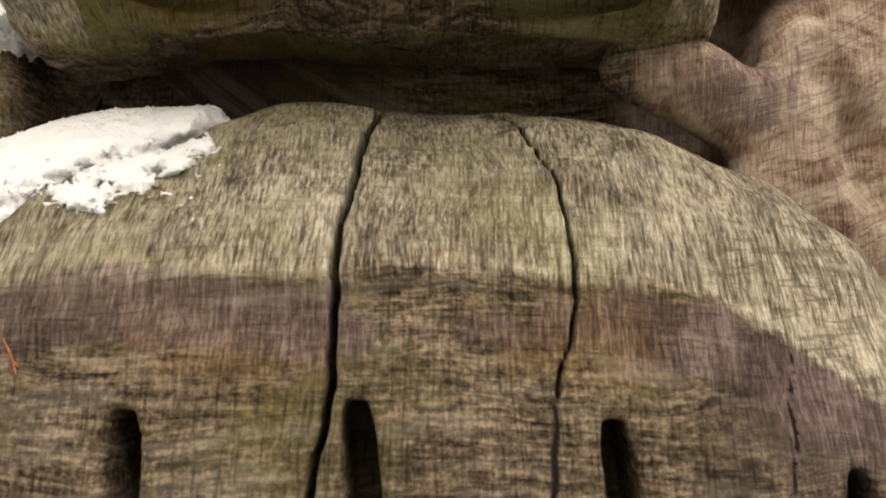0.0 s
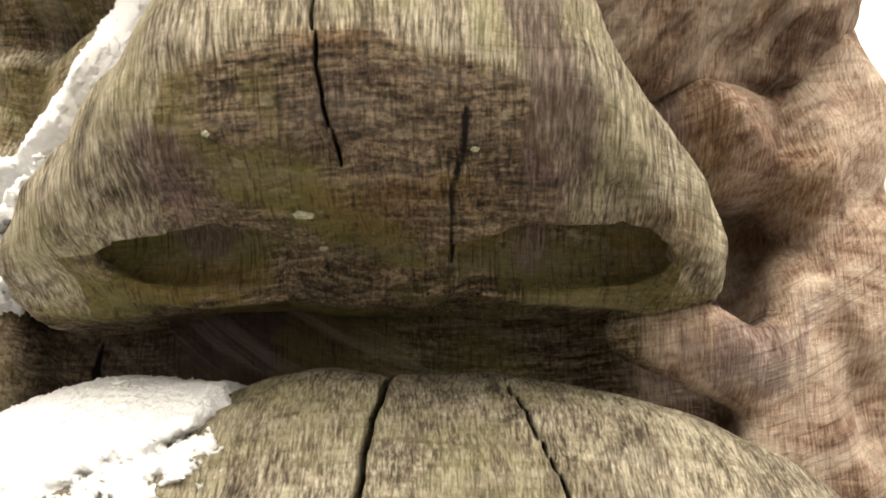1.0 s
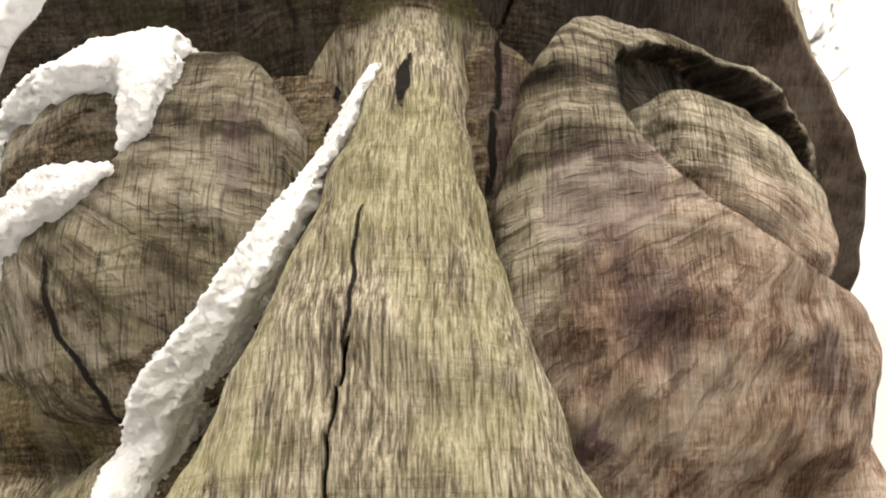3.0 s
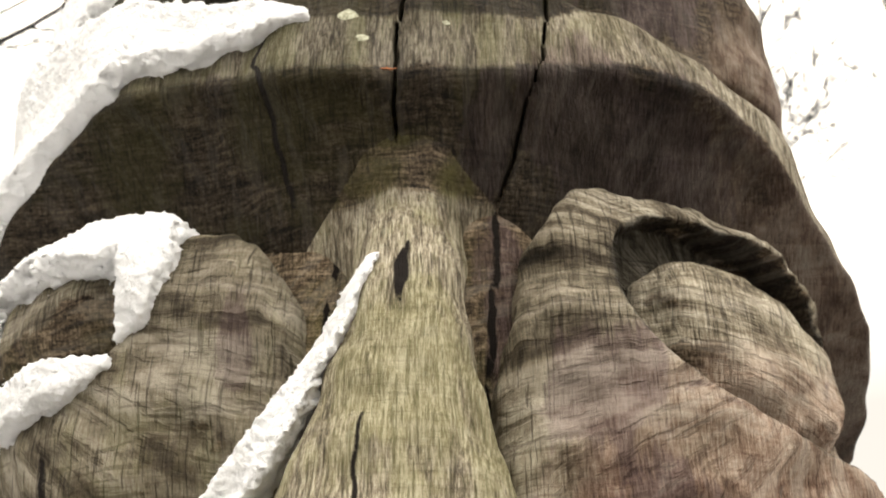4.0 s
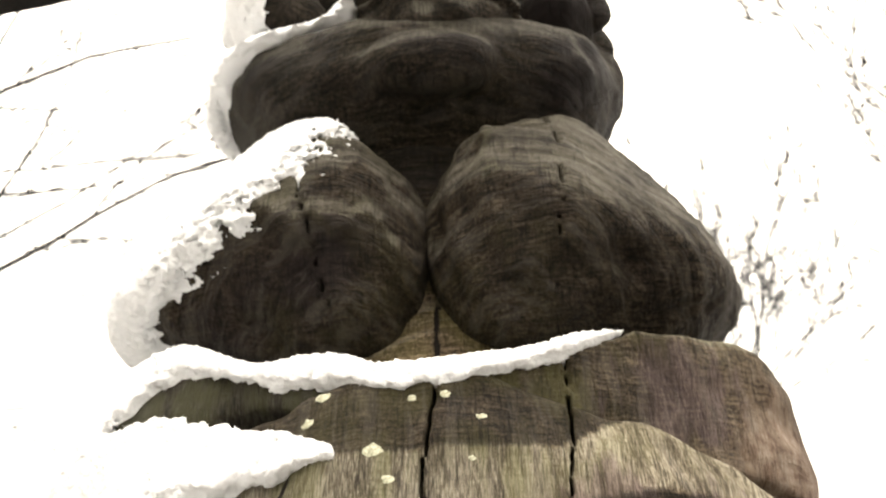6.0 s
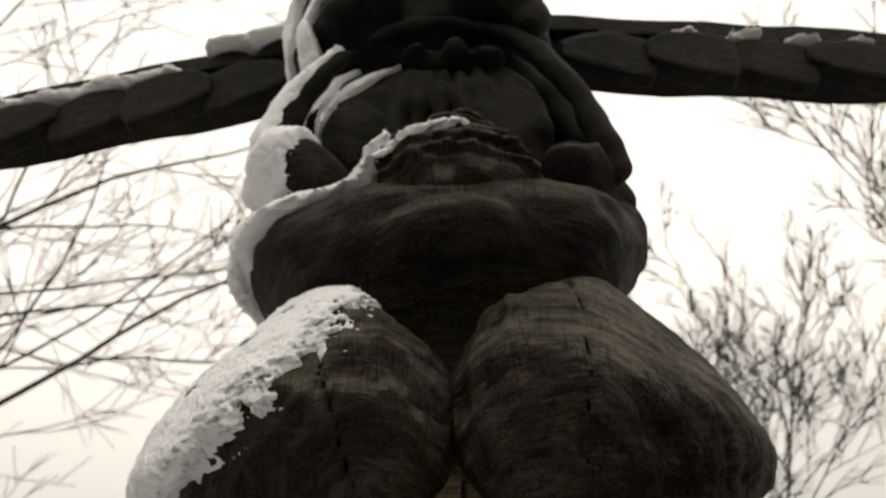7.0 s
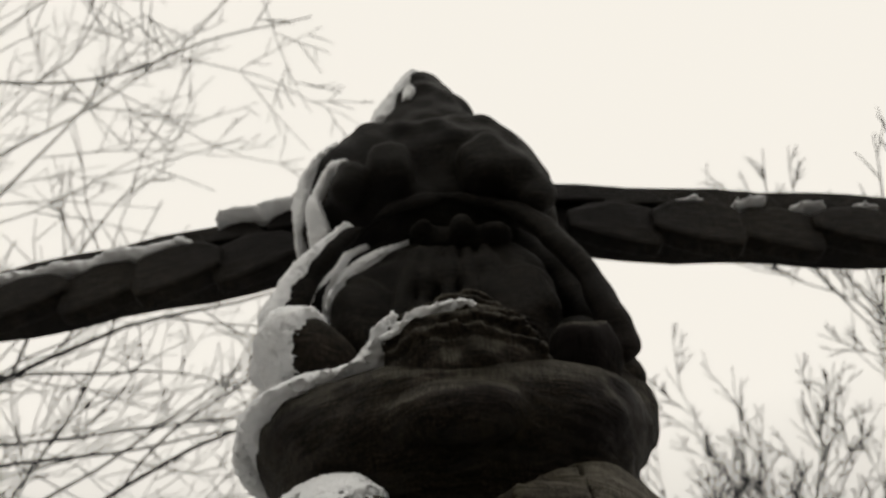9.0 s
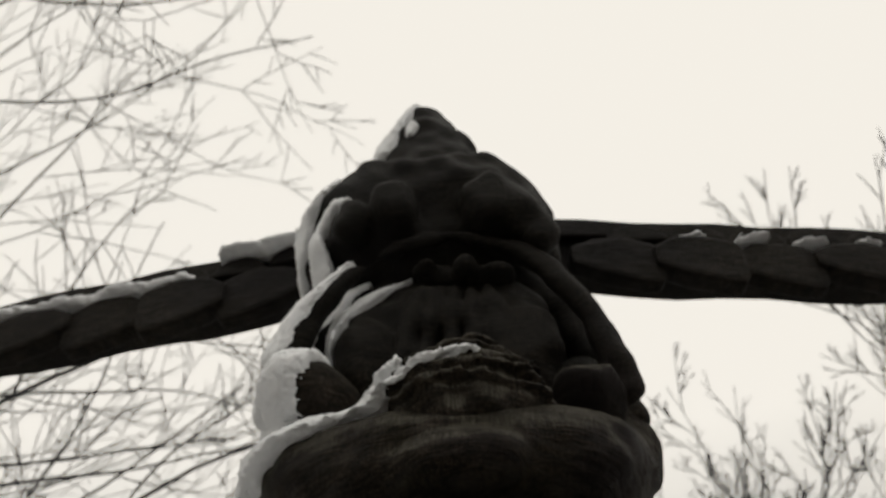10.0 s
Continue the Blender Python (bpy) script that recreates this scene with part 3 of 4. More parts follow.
def ring_field(s):
    ring, gap, _ = EYES[s]

    def field(x, y, z):
        u, r = round_pole(s, x, y)
        f = (np.sqrt(oval(u, z, ring) ** 2 + ((r - 0.42) / (0.137 if s > 0 else 0.125)) ** 2) - 1) * 0.125
        f = f - 0.016 * np.clip((ring[1] - z) / 0.1, 0, 1) * (s > 0) + 0.005 * BIG(x, y, z) + 0.003 * MID(x, y, z) + 0.001 * SMALL(x, y, z)
        hole = np.maximum((oval(u, z, gap, 2.3, 0.22 if s > 0 else 0.1) - 1) * 0.11 + 0.002 * MID(x, y, z), 0.44 - r)
        return smax(f, -hole, 0.007)
    return field


def eye_field(s):
    eye = EYES[s][2]

    def field(x, y, z):
        u, r = round_pole(s, x, y)
        f = (np.sqrt(oval(u, z, eye, 2.2, 0.22 if s > 0 else 0.1) ** 2 + ((r - 0.45) / 0.092) ** 2) - 1) * 0.09
        # two flat facets, cut at a slant
        f = smax(f, (r - 0.528 - 0.35 * (eye[1] + 0.01 - z)) * 0.9, 0.006)
        f = smax(f, (r - 0.535 + 0.5 * (eye[1] - 0.012 - z)) * 0.85, 0.006)
        return f + 0.003 * MID(x, y, z) + 0.001 * SMALL(x, y, z)
    return field


def ring_strokes(s):
    def places(x, y, z):
        u, r = round_pole(s, x, y)
        c = EYES[s][1]
        return 0.16 * np.arctan2(z - c[1] + 0.5 * (u - c[0]), c[0] - u), np.hypot(u - c[0], z - c[1])
    return places


def claw_field(s):
    cx = -0.035 + s * 0.218

    def field(x, y, z):
        f = ball(x, y, z, (cx, 1.275, 2.345), (0.25, 0.33, 0.195), 2.4, tilt=s * 27)
        r, th = polar(x, y)
        f = smax(f, r - np.interp(z, [2.15, 2.33, 2.45, 2.52, 2.6], [0.515, 0.445, 0.37, 0.315, 0.2]), 0.04)
        f = smax(f, 2.168 - z - 0.1 * (y - 1.0), 0.03)
        # the underside is hollowed out below a worn ridge
        ridge = (2.352 if s < 0 else 2.335) - 0.36 * np.abs(x - CX) + 0.008 * MID(x, y, z)
        into = np.clip(0.445 - r, 0, 0.2)
        f = smax(f, (ridge - (ridge - 2.15) * (into / 0.15) ** 0.75 - z) * 0.6, 0.008 if s < 0 else 0.022)
        f = f + 0.005 * BIG(x, y, z) + 0.0025 * MID(x, y, z) + 0.001 * SMALL(x, y, z)
        if s < 0:
            return groove(f, x, z, ([2.2, 2.28, 2.36, 2.42], [-0.155, -0.175, -0.19, -0.197]), 0.004, 0.03)
        return groove(f, x, z, ([2.2, 2.3, 2.4, 2.5], [0.125, 0.135, 0.142, 0.135]), 0.003, 0.03)
    return field


def arcs(cx, cz):
    """Tool marks that run in arcs round a place (across, height)."""
    return lambda x, y, z: (np.hypot(x - cx, z - cz), np.arctan2(x - cx, z - cz) * 0.25)


def jaw_field(x, y, z):
    """A thick lip that dips towards its front, with a small chin under it."""
    f = ball(x, y, z + 0.34 * (1.36 - y), (-0.033, 1.36, 2.71), (0.320, 0.345, 0.10), 2.5)
    f = smin(f, ball(x, y, z, (-0.04, 1.36, 2.60), (0.285, 0.285, 0.14), 2.5), 0.03)
    for path in ([(-0.26, 1.27, 2.83), (-0.315, 1.31, 2.74)], [(0.175, 1.27, 2.83), (0.232, 1.31, 2.74)]):
        f = smin(f, along(x, y, z, path, 0.055), 0.03)
    f = smin(f, ball(x, y, z, (-0.02, 1.03, 2.562), (0.095, 0.055, 0.038)), 0.010)
    return f + 0.002 * BIG(x, y, z) + 0.001 * MID(x, y, z) + 0.0004 * SMALL(x, y, z)


def belly_field(x, y, z):
    """The body inside the hood: a recess with ribs."""
    f = ball(x, y, z, (-0.042, 1.40, 2.865), (0.212, 0.232, 0.212), 3.6)
    for k in range(5):
        f = smin(f, along(x, y, z, [(-0.115 + 0.040 * k, 1.166, 2.84), (-0.085 + 0.032 * k, 1.166, 2.94), (-0.068 + 0.026 * k, 1.172, 2.985)], [0.020, 0.017, 0.011]), 0.003)
    for cx in (-0.170, 0.098):
        f = smin(f, ball(x, y, z, (cx, 1.19, 2.87), (0.058, 0.055, 0.08)), 0.006)
    return f + 0.005 * BIG(x, y, z) + 0.003 * MID(x, y, z)


def tongue_field(x, y, z):
    f = ball(x, y, z, (-0.012, 1.12, 2.69), (0.13, 0.125, 0.105))
    f = f + 0.006 * np.clip(np.sin((z + 0.25 * (x + 0.01) ** 2 + 0.004 * SMALL(x, y, z)) * 250) * 1.4, -1, 1) * np.clip((z - 2.665) / 0.02, 0, 1)
    return f + 0.004 * MID(x, y, z)


def paw_field(s, c):
    def field(x, y, z):
        f = ball(x, y, z, c, (0.075, 0.11, 0.06) if s < 0 else (0.06, 0.09, 0.042), tilt=s * 15)
        return f + 0.004 * BIG(x, y, z) + 0.003 * MID(x, y, z)
    return field


HOOD = [(-0.325, 1.22, 2.80), (-0.303, 1.175, 2.865), (-0.262, 1.165, 2.955), (-0.185, 1.16, 3.04), (-0.105, 1.158, 3.09), (-0.023, 1.155, 3.10), (0.064, 1.16, 3.08), (0.148, 1.165, 3.01), (0.205, 1.17, 2.905), (0.245, 1.19, 2.77)]


def hood_field(x, y, z):
    f = along(x, y, z, HOOD, [0.026, 0.024, 0.020, 0.016, 0.013, 0.012, 0.014, 0.020, 0.024, 0.026])
    f = smin(f, along(x, y, z, [(px, py + 0.10, pz) for px, py, pz in HOOD], 0.036), 0.03)
    f = smin(f, ball(x, y, z, (-0.035, 1.46, 2.92), (0.27, 0.15, 0.22)), 0.03)
    return f + 0.004 * BIG(x, y, z) + 0.003 * MID(x, y, z)


def head_field(x, y, z):
    f = ball(x, y, z, (-0.06, 1.37, 3.205), (0.245, 0.24, 0.165), 2.6)
    f = smax(f, -ball(x, y, z, (-0.04, 1.07, 3.15), (0.17, 0.08, 0.06)), 0.03)
    for ex, ez, r in ((-0.118, 3.165, 0.052), (-0.185, 3.15, 0.045), (0.048, 3.155, 0.055), (0.105, 3.135, 0.042), (0.14, 3.09, 0.035)):
        f = smin(f, ball(x, y, z, (ex, 1.138 + 0.8 * (ex + 0.04) ** 2, ez), (r * 0.85, r, r * 1.15)), 0.008)
    return f + 0.005 * BIG(x, y, z) + 0.003 * MID(x, y, z)


def snout_field(x, y, z):
    f = ball(x, y, z, (0.0, 1.152, 3.022), (0.020, 0.026, 0.018))
    for cx, cz in ((-0.068, 3.035), (0.066, 3.018)):
        f = smin(f, ball(x, y, z, (cx, 1.168, cz), (0.021, 0.024, 0.012)), 0.006)
    f = smin(f, along(x, y, z, [(-0.06, 1.185, 3.035), (0.06, 1.185, 3.02)], 0.018), 0.01)
    return f + 0.003 * MID(x, y, z)


def cap_field(x, y, z):
    r = np.sqrt((x + 0.055) ** 2 + (y - 1.31) ** 2)
    f = (r - np.interp(z, [3.3, 3.40, 3.47, 3.55, 3.61, 3.635], [0.135, 0.115, 0.095, 0.062, 0.028, 0.0])) * 0.8
    f = smax(smax(f, 3.3 - z, 0.01), z - 3.622, 0.012)
    return f + 0.004 * BIG(x, y, z) + 0.003 * MID(x, y, z)


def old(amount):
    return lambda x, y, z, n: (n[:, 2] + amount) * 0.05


def mellow(x, y, z, n):
    return np.clip((x - 0.12) / 0.25, 0, 1) * np.clip((2.3 - z) / 0.3, 0, 1) * 0.75


def cheek_fresh(x, y, z, n):
    return np.clip((np.abs(x + 0.04) - 0.17) / 0.10, 0, 1) * np.clip((1.75 - z) / 0.15, 0, 1) * np.where(x > 0, 1.0, 0.1)


def upper(amount):
    return lambda x, y, z, n: amount + 0 * x


def patches(*spots):
    """How strongly a tint gathers at spots of (across, height, half-width, half-height)."""
    return lambda x, y, z: np.max([1 - np.hypot((x - a) / w, (z - b) / h) for a, b, w, h in spots], 0) * 0.9 + 0.15


# the log core takes painted shade that deepens above 2.15 m
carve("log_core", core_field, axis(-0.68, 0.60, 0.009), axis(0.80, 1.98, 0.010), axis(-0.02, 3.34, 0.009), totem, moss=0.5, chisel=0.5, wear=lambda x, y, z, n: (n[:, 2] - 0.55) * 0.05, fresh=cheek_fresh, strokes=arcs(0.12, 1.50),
      shade_stain=lambda x, y, z, n: np.clip((z - 2.15) / 0.3, 0, 0.95), plum=patches((0.26, 1.03, 0.08, 0.06), (0.2, 1.2, 0.06, 0.12), (0.06, 1.7, 0.05, 0.2)), ochre=patches((0.24, 1.22, 0.05, 0.14), (0.33, 1.18, 0.06, 0.1)),
      # the first dark line paints shade into the cheek crease
      splits=[([1.085, 1.135, 1.215, 1.335, 1.42], [0.28, 0.27, 0.205, 0.145, 0.11], 0.004), ([1.42, 1.55, 1.70, 1.85], [0.025, 0.036, 0.05, 0.062], 0.006), ([1.42, 1.55, 1.70, 1.85], [-0.15, -0.13, -0.112, -0.10], 0.005), ([2.08, 2.2, 2.3, 2.5], [-0.03, -0.028, -0.02, -0.015], 0.006), ([0.98, 1.02, 1.06], [-0.355, -0.352, -0.35], 0.008)])
carve("muzzle", muzzle_field, axis(-0.69, 0.53, 0.006, [(-0.10, -0.03, 0.0018), (0.04, 0.10, 0.0015)]), axis(0.63, 1.3, 0.006), axis(0.35, 1.045, 0.006), totem,
      "bulging muzzle with a bleached top and dark slots", chisel=0.4, wear=muzzle_wear, moss=0.45, fresh=lambda x, y, z, n: 0 * x, shade_stain=upper(0.0),
      plum=lambda x, y, z: np.clip(1 - np.abs(muzzle_wear(x, y, z, None) + 0.035) / 0.045, 0, 1) * np.where((x > 0.115) | (x < -0.07), 1.0, 0.6) + 0.1, ochre=patches((0.09, 0.80, 0.10, 0.05), (-0.15, 0.79, 0.12, 0.04), (0.0, 0.86, 0.05, 0.012)),
      splits=[([0.62, 0.7, 0.768], [0.06, 0.064, 0.07], 0.002), ([0.70, 0.76, 0.80], [0.22, 0.232, 0.245], 0.002)])
# the top of the nose darkens under the brow, shade put into its colour
carve("nose", nose_field, axis(-0.38, 0.27, 0.005, [(-0.10, -0.065, 0.0015)]), axis(0.69, 1.08, 0.005), axis(1.0, 1.93, 0.005), totem,
      "broad mossy nose with two carved nostrils", wear=nose_wear, moss=lambda x, y, z, n: np.where(nose_wear(x, y, z, n) < 0, 0.95, 0.5), chisel=0.25, lichen=0.15, fresh=lambda x, y, z, n: 0 * x, shade_stain=lambda x, y, z, n: 0.55 * np.clip((z - 1.73) / 0.06, 0, 1),
      plum=patches((0.075, 1.17, 0.05, 0.09), (0.06, 1.25, 0.03, 0.06), (-0.2, 1.14, 0.05, 0.05)), ochre=patches((-0.08, 1.222, 0.08, 0.02), (0.16, 1.11, 0.06, 0.03), (-0.2, 1.09, 0.1, 0.03), (-0.02, 1.13, 0.12, 0.03)),
      splits=[([1.1, 1.13, 1.18, 1.20], [0.003, 0.006, 0.014, 0.016], 0.003), ([1.38, 1.45, 1.52], [-0.075, -0.072, -0.068], 0.0015), ([1.625, 1.645, 1.675, 1.70], [-0.040, -0.038, -0.036, -0.034], 0.011)])
# underside of the brow: brown sheltered wood with shade painted over it
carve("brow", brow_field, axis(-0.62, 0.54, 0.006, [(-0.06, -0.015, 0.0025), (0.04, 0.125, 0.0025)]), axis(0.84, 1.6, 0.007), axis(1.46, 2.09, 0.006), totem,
      "overhanging brow ledge with a bleached rim", chisel=0.55, wear=brow_wear, moss=0.6, fresh=lambda x, y, z, n: np.where(brow_wear(x, y, z, n) < 0, mellow(x, y, z, n), 0.0), shade_stain=lambda x, y, z, n: np.where(brow_wear(x, y, z, n) < 0, 0.80, np.clip(0.50 - 1.6 * x, 0.15, 0.55)), plum=patches((0.2, 1.85, 0.2, 0.15), (0.05, 1.82, 0.06, 0.1)),
      strokes=lambda x, y, z: (0.45 * np.arctan2(x - CX, CY - y), np.hypot(x - CX, y - CY) + z), splits=[([1.76, 1.80, 1.86, 1.913, 1.96], [-0.15, -0.157, -0.170, -0.187, -0.175], 0.004)])
# the crest is darker towards its left end
carve("crest", crest_field, axis(-0.57, 0.49, 0.006, [(-0.045, -0.01, 0.0025)]), axis(0.9, 1.6, 0.007), axis(1.84, 2.17, 0.006), totem, "smooth brown band above the brow", chisel=0.4, moss=0.95, wear=lambda x, y, z, n: np.where(x < -0.14, 0.02, (n[:, 2] - 0.45) * 0.05), shade_stain=lambda x, y, z, n: np.clip(0.86 - x, 0.55, 0.90), fresh=mellow,
      plum=patches((0.25, 2.05, 0.15, 0.12)), strokes=lambda x, y, z: (0.45 * np.arctan2(x - CX, CY - y), z))
for side in (-1, 1):
    u0 = CX + side * 0.30
    # inside the ring's opening the recess shade is put into the colour
    carve("eye_ring", ring_field(side), axis(u0 - 0.32, u0 + 0.32, 0.0055), axis(0.76, 1.40, 0.006), axis(1.27, 1.83, 0.0055), totem, "thick rounded eye ring with chisel marks", chisel=1.0, wear=old(0.55), moss=0.35 if side < 0 else 0.1, shade_stain=lambda x, y, z, n: np.where(oval(round_pole(side, x, y)[0], z, EYES[side][1], 2.3, 0.22 if side > 0 else 0.1) < 1.02, 0.8, 0.32 if side < 0 else 0.2), strokes=ring_strokes(side),
          plum=patches((0.13, 1.56, 0.09, 0.14), (0.18, 1.46, 0.12, 0.10), (0.34, 1.43, 0.05, 0.06), (-0.19, 1.62, 0.03, 0.1)), ochre=patches((0.30, 1.36, 0.10, 0.06)),
          splits=[([1.33, 1.38, 1.40, 1.455, 1.53], [-0.312, -0.308, -0.312, -0.355, -0.37], 0.005)], fresh=lambda x, y, z, n: np.clip((x - 0.02) / 0.12, 0, 1) * np.clip(1.35 - (z - 1.3) * 3.2, 0, 1))
    carve("eye", eye_field(side), axis(u0 - 0.26, u0 + 0.26, 0.0055), axis(0.8, 1.4, 0.006), axis(1.4, 1.78, 0.0055), totem, "oval eye with a faceted front", chisel=0.8, wear=old(0.25), moss=0.3, shade_stain=upper(0.3 if side < 0 else 0.0),
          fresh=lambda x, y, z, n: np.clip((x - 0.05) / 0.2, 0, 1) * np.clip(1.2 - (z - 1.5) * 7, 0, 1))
    # the lobes are dimmed evenly, shade put into their colour
    carve("claw", claw_field(side), axis(-0.035 + side * 0.205 - 0.31, -0.035 + side * 0.205 + 0.31, 0.0060), axis(0.94, 1.65, 0.0075), axis(2.10, 2.6, 0.0060), totem, "rounded dark lobe with a worn top", chisel=0.9, wear=old(-0.04), moss=0.4, fresh=mellow, shade_stain=upper(0.83), strokes=arcs(-0.035 + side * 0.10, 2.10))
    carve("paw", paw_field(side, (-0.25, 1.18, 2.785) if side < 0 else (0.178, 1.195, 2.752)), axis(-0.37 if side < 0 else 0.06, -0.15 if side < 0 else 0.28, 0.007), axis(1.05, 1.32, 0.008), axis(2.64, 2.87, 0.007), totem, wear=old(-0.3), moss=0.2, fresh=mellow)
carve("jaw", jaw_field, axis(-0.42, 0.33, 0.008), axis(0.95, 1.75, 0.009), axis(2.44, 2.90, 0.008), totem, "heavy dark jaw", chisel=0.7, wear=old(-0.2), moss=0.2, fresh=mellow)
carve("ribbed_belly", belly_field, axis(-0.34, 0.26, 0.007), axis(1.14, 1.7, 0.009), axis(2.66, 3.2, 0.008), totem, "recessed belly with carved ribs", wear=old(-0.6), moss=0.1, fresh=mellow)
# the tongue is dimmed evenly in its colour, like the timber round it
carve("tongue", tongue_field, axis(-0.16, 0.14, 0.006), axis(0.97, 1.27, 0.006), axis(2.57, 2.81, 0.004), totem, "domed tongue with carved ridges", wear=old(0.1), moss=0.1, fresh=mellow, shade_stain=upper(0.9))
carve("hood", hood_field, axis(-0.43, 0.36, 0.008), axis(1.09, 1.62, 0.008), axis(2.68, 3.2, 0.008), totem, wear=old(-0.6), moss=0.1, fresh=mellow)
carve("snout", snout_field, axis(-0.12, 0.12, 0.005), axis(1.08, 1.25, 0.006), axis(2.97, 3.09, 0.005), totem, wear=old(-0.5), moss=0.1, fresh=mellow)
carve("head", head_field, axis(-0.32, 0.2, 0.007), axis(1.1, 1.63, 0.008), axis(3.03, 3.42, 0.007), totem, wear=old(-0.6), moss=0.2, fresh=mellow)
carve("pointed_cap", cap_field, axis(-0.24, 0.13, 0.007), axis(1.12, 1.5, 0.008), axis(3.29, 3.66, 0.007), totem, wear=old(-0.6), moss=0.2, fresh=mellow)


# ---- wings ----
def slab(outline, y0, y1, bevel=0.008):
    """A bevelled board: an outline of (along, height) pairs, from y0 (front) to y1 (back)."""
    bm = bmesh.new()
    f = bm.faces.new([bm.verts.new((a, y0, h)) for a, h in outline])
    out = bmesh.ops.extrude_face_region(bm, geom=[f])
    for v in out["geom"]:
        if isinstance(v, bmesh.types.BMVert):
            v.co.y = y1
    bmesh.ops.recalc_face_normals(bm, faces=bm.faces)
    bmesh.ops.bevel(bm, geom=list(bm.edges), offset=bevel, segments=2, affect="EDGES", profile=0.6)
    return bm


def wood_mesh(name, bm, seed=0):
    me = bpy.data.meshes.new(name)
    for v in bm.verts:
        p = v.co
        v.co += Vector((noise.noise(p * 14 + Vector((seed, 0, 0))), noise.noise(p * 14 + Vector((0, seed, 5))), noise.noise(p * 14 + Vector((9, 0, seed))))) * 0.004
    bm.to_mesh(me)
    bm.free()
    n = len(me.vertices)
    # the wings get the same painted shade, nearly black
    for key, value in (("wear", -0.03), ("fresh", 0.0), ("moss", 0.1), ("lichen", 0.0), ("split", 0.1), ("shade_stain", 0.97), ("chisel", 0.4), ("plum", 0.1), ("ochre", 0.0)):
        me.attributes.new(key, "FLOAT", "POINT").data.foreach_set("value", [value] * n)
    for key, k in (("su", 2), ("sv", 0)):
        me.attributes.new(key, "FLOAT", "POINT").data.foreach_set("value", [v.co[k] for v in me.vertices])
    me.materials.append(WOOD)
    return me


WING_Z0, WING_Z1 = 3.195, 3.385
SWEEP = {-1: 8.5, 1: 11.0}


def wing(s):
    """A wing in its own frame, along +x for the side s = 1; mirrored for -1."""
    root = new("wing")
    root.parent = totem
    root.matrix_basis = Matrix.Translation((CX - 0.015 + s * 0.1, 1.40, 0)) @ Matrix.Rotation(radians(SWEEP[s] * s), 4, "Z") @ Matrix.Diagonal((s, 1, 1, 1))
    tagged(root, "long outstretched wooden wing with overlapping carved feathers")
    board = [(-0.05, WING_Z0 + 0.04)] + [(0.1 + 0.1 * i, WING_Z0 + 0.035 + 0.006 * math.sin(i * 1.7)) for i in range(16)]
    board += [(1.68, WING_Z0 + 0.10), (1.66, WING_Z1 - 0.03)] + [(1.6 - 0.1 * i, WING_Z1 - 0.004 * math.sin(i * 2.1) - 0.012 * (i < 3)) for i in range(16)] + [(-0.05, WING_Z1)]
    part("board", wood_mesh("board", slab(board, 0.0, 0.07)), root)
    for i in range(9):
        a, w = 0.16 + 0.168 * i, 0.185
        low = WING_Z0 - 0.022 - 0.006 * (i % 3) + 0.004 * i
        pts = [(a, low + 0.045), (a + w * 0.35, low + 0.022), (a + w * 0.75, low + 0.004), (a + w * 0.95, low), (a + w * 1.01, low + 0.02),
               (a + w * 1.02, low + 0.10), (a + w * 0.93, WING_Z1 - 0.105), (a + w * 0.6, WING_Z1 - 0.09), (a + w * 0.25, WING_Z1 - 0.095), (a, WING_Z1 - 0.12)]
        d = 0.012 * (i % 2)
        part("long_feather", wood_mesh("long_feather", slab(pts, -0.045 - d, -0.002 - d * 0.2, 0.010), i), root)
    for i in range(12):
        a, w = 0.13 + 0.125 * i, 0.12
        top = WING_Z1 - 0.022 - 0.003 * (i % 2)
        pts = [(a, top - 0.055), (a + w, top - 0.05)] + [(a + w * (0.5 + 0.5 * math.cos(q)), top - 0.05 + 0.045 * math.sin(q)) for q in np.linspace(0.25, 2.9, 6)]
        part("short_feather", wood_mesh("short_feather", slab(pts, -0.026, -0.001, 0.006), i + 20), root)
    return root


WINGS = [wing(-1), wing(1)]


# ---- snow ----
def lumps(x, y, z):
    return 0.006 * MID(x, y, z) + 0.006 * SMALL(x, y, z) + 0.006 * TINY(x, y, z)


def crumbs(v, n, amount=0.0010):
    """Loose grains on the surface of the snow."""
    return v + n * np.random.default_rng(len(v)).normal(0, amount, (len(v), 1))


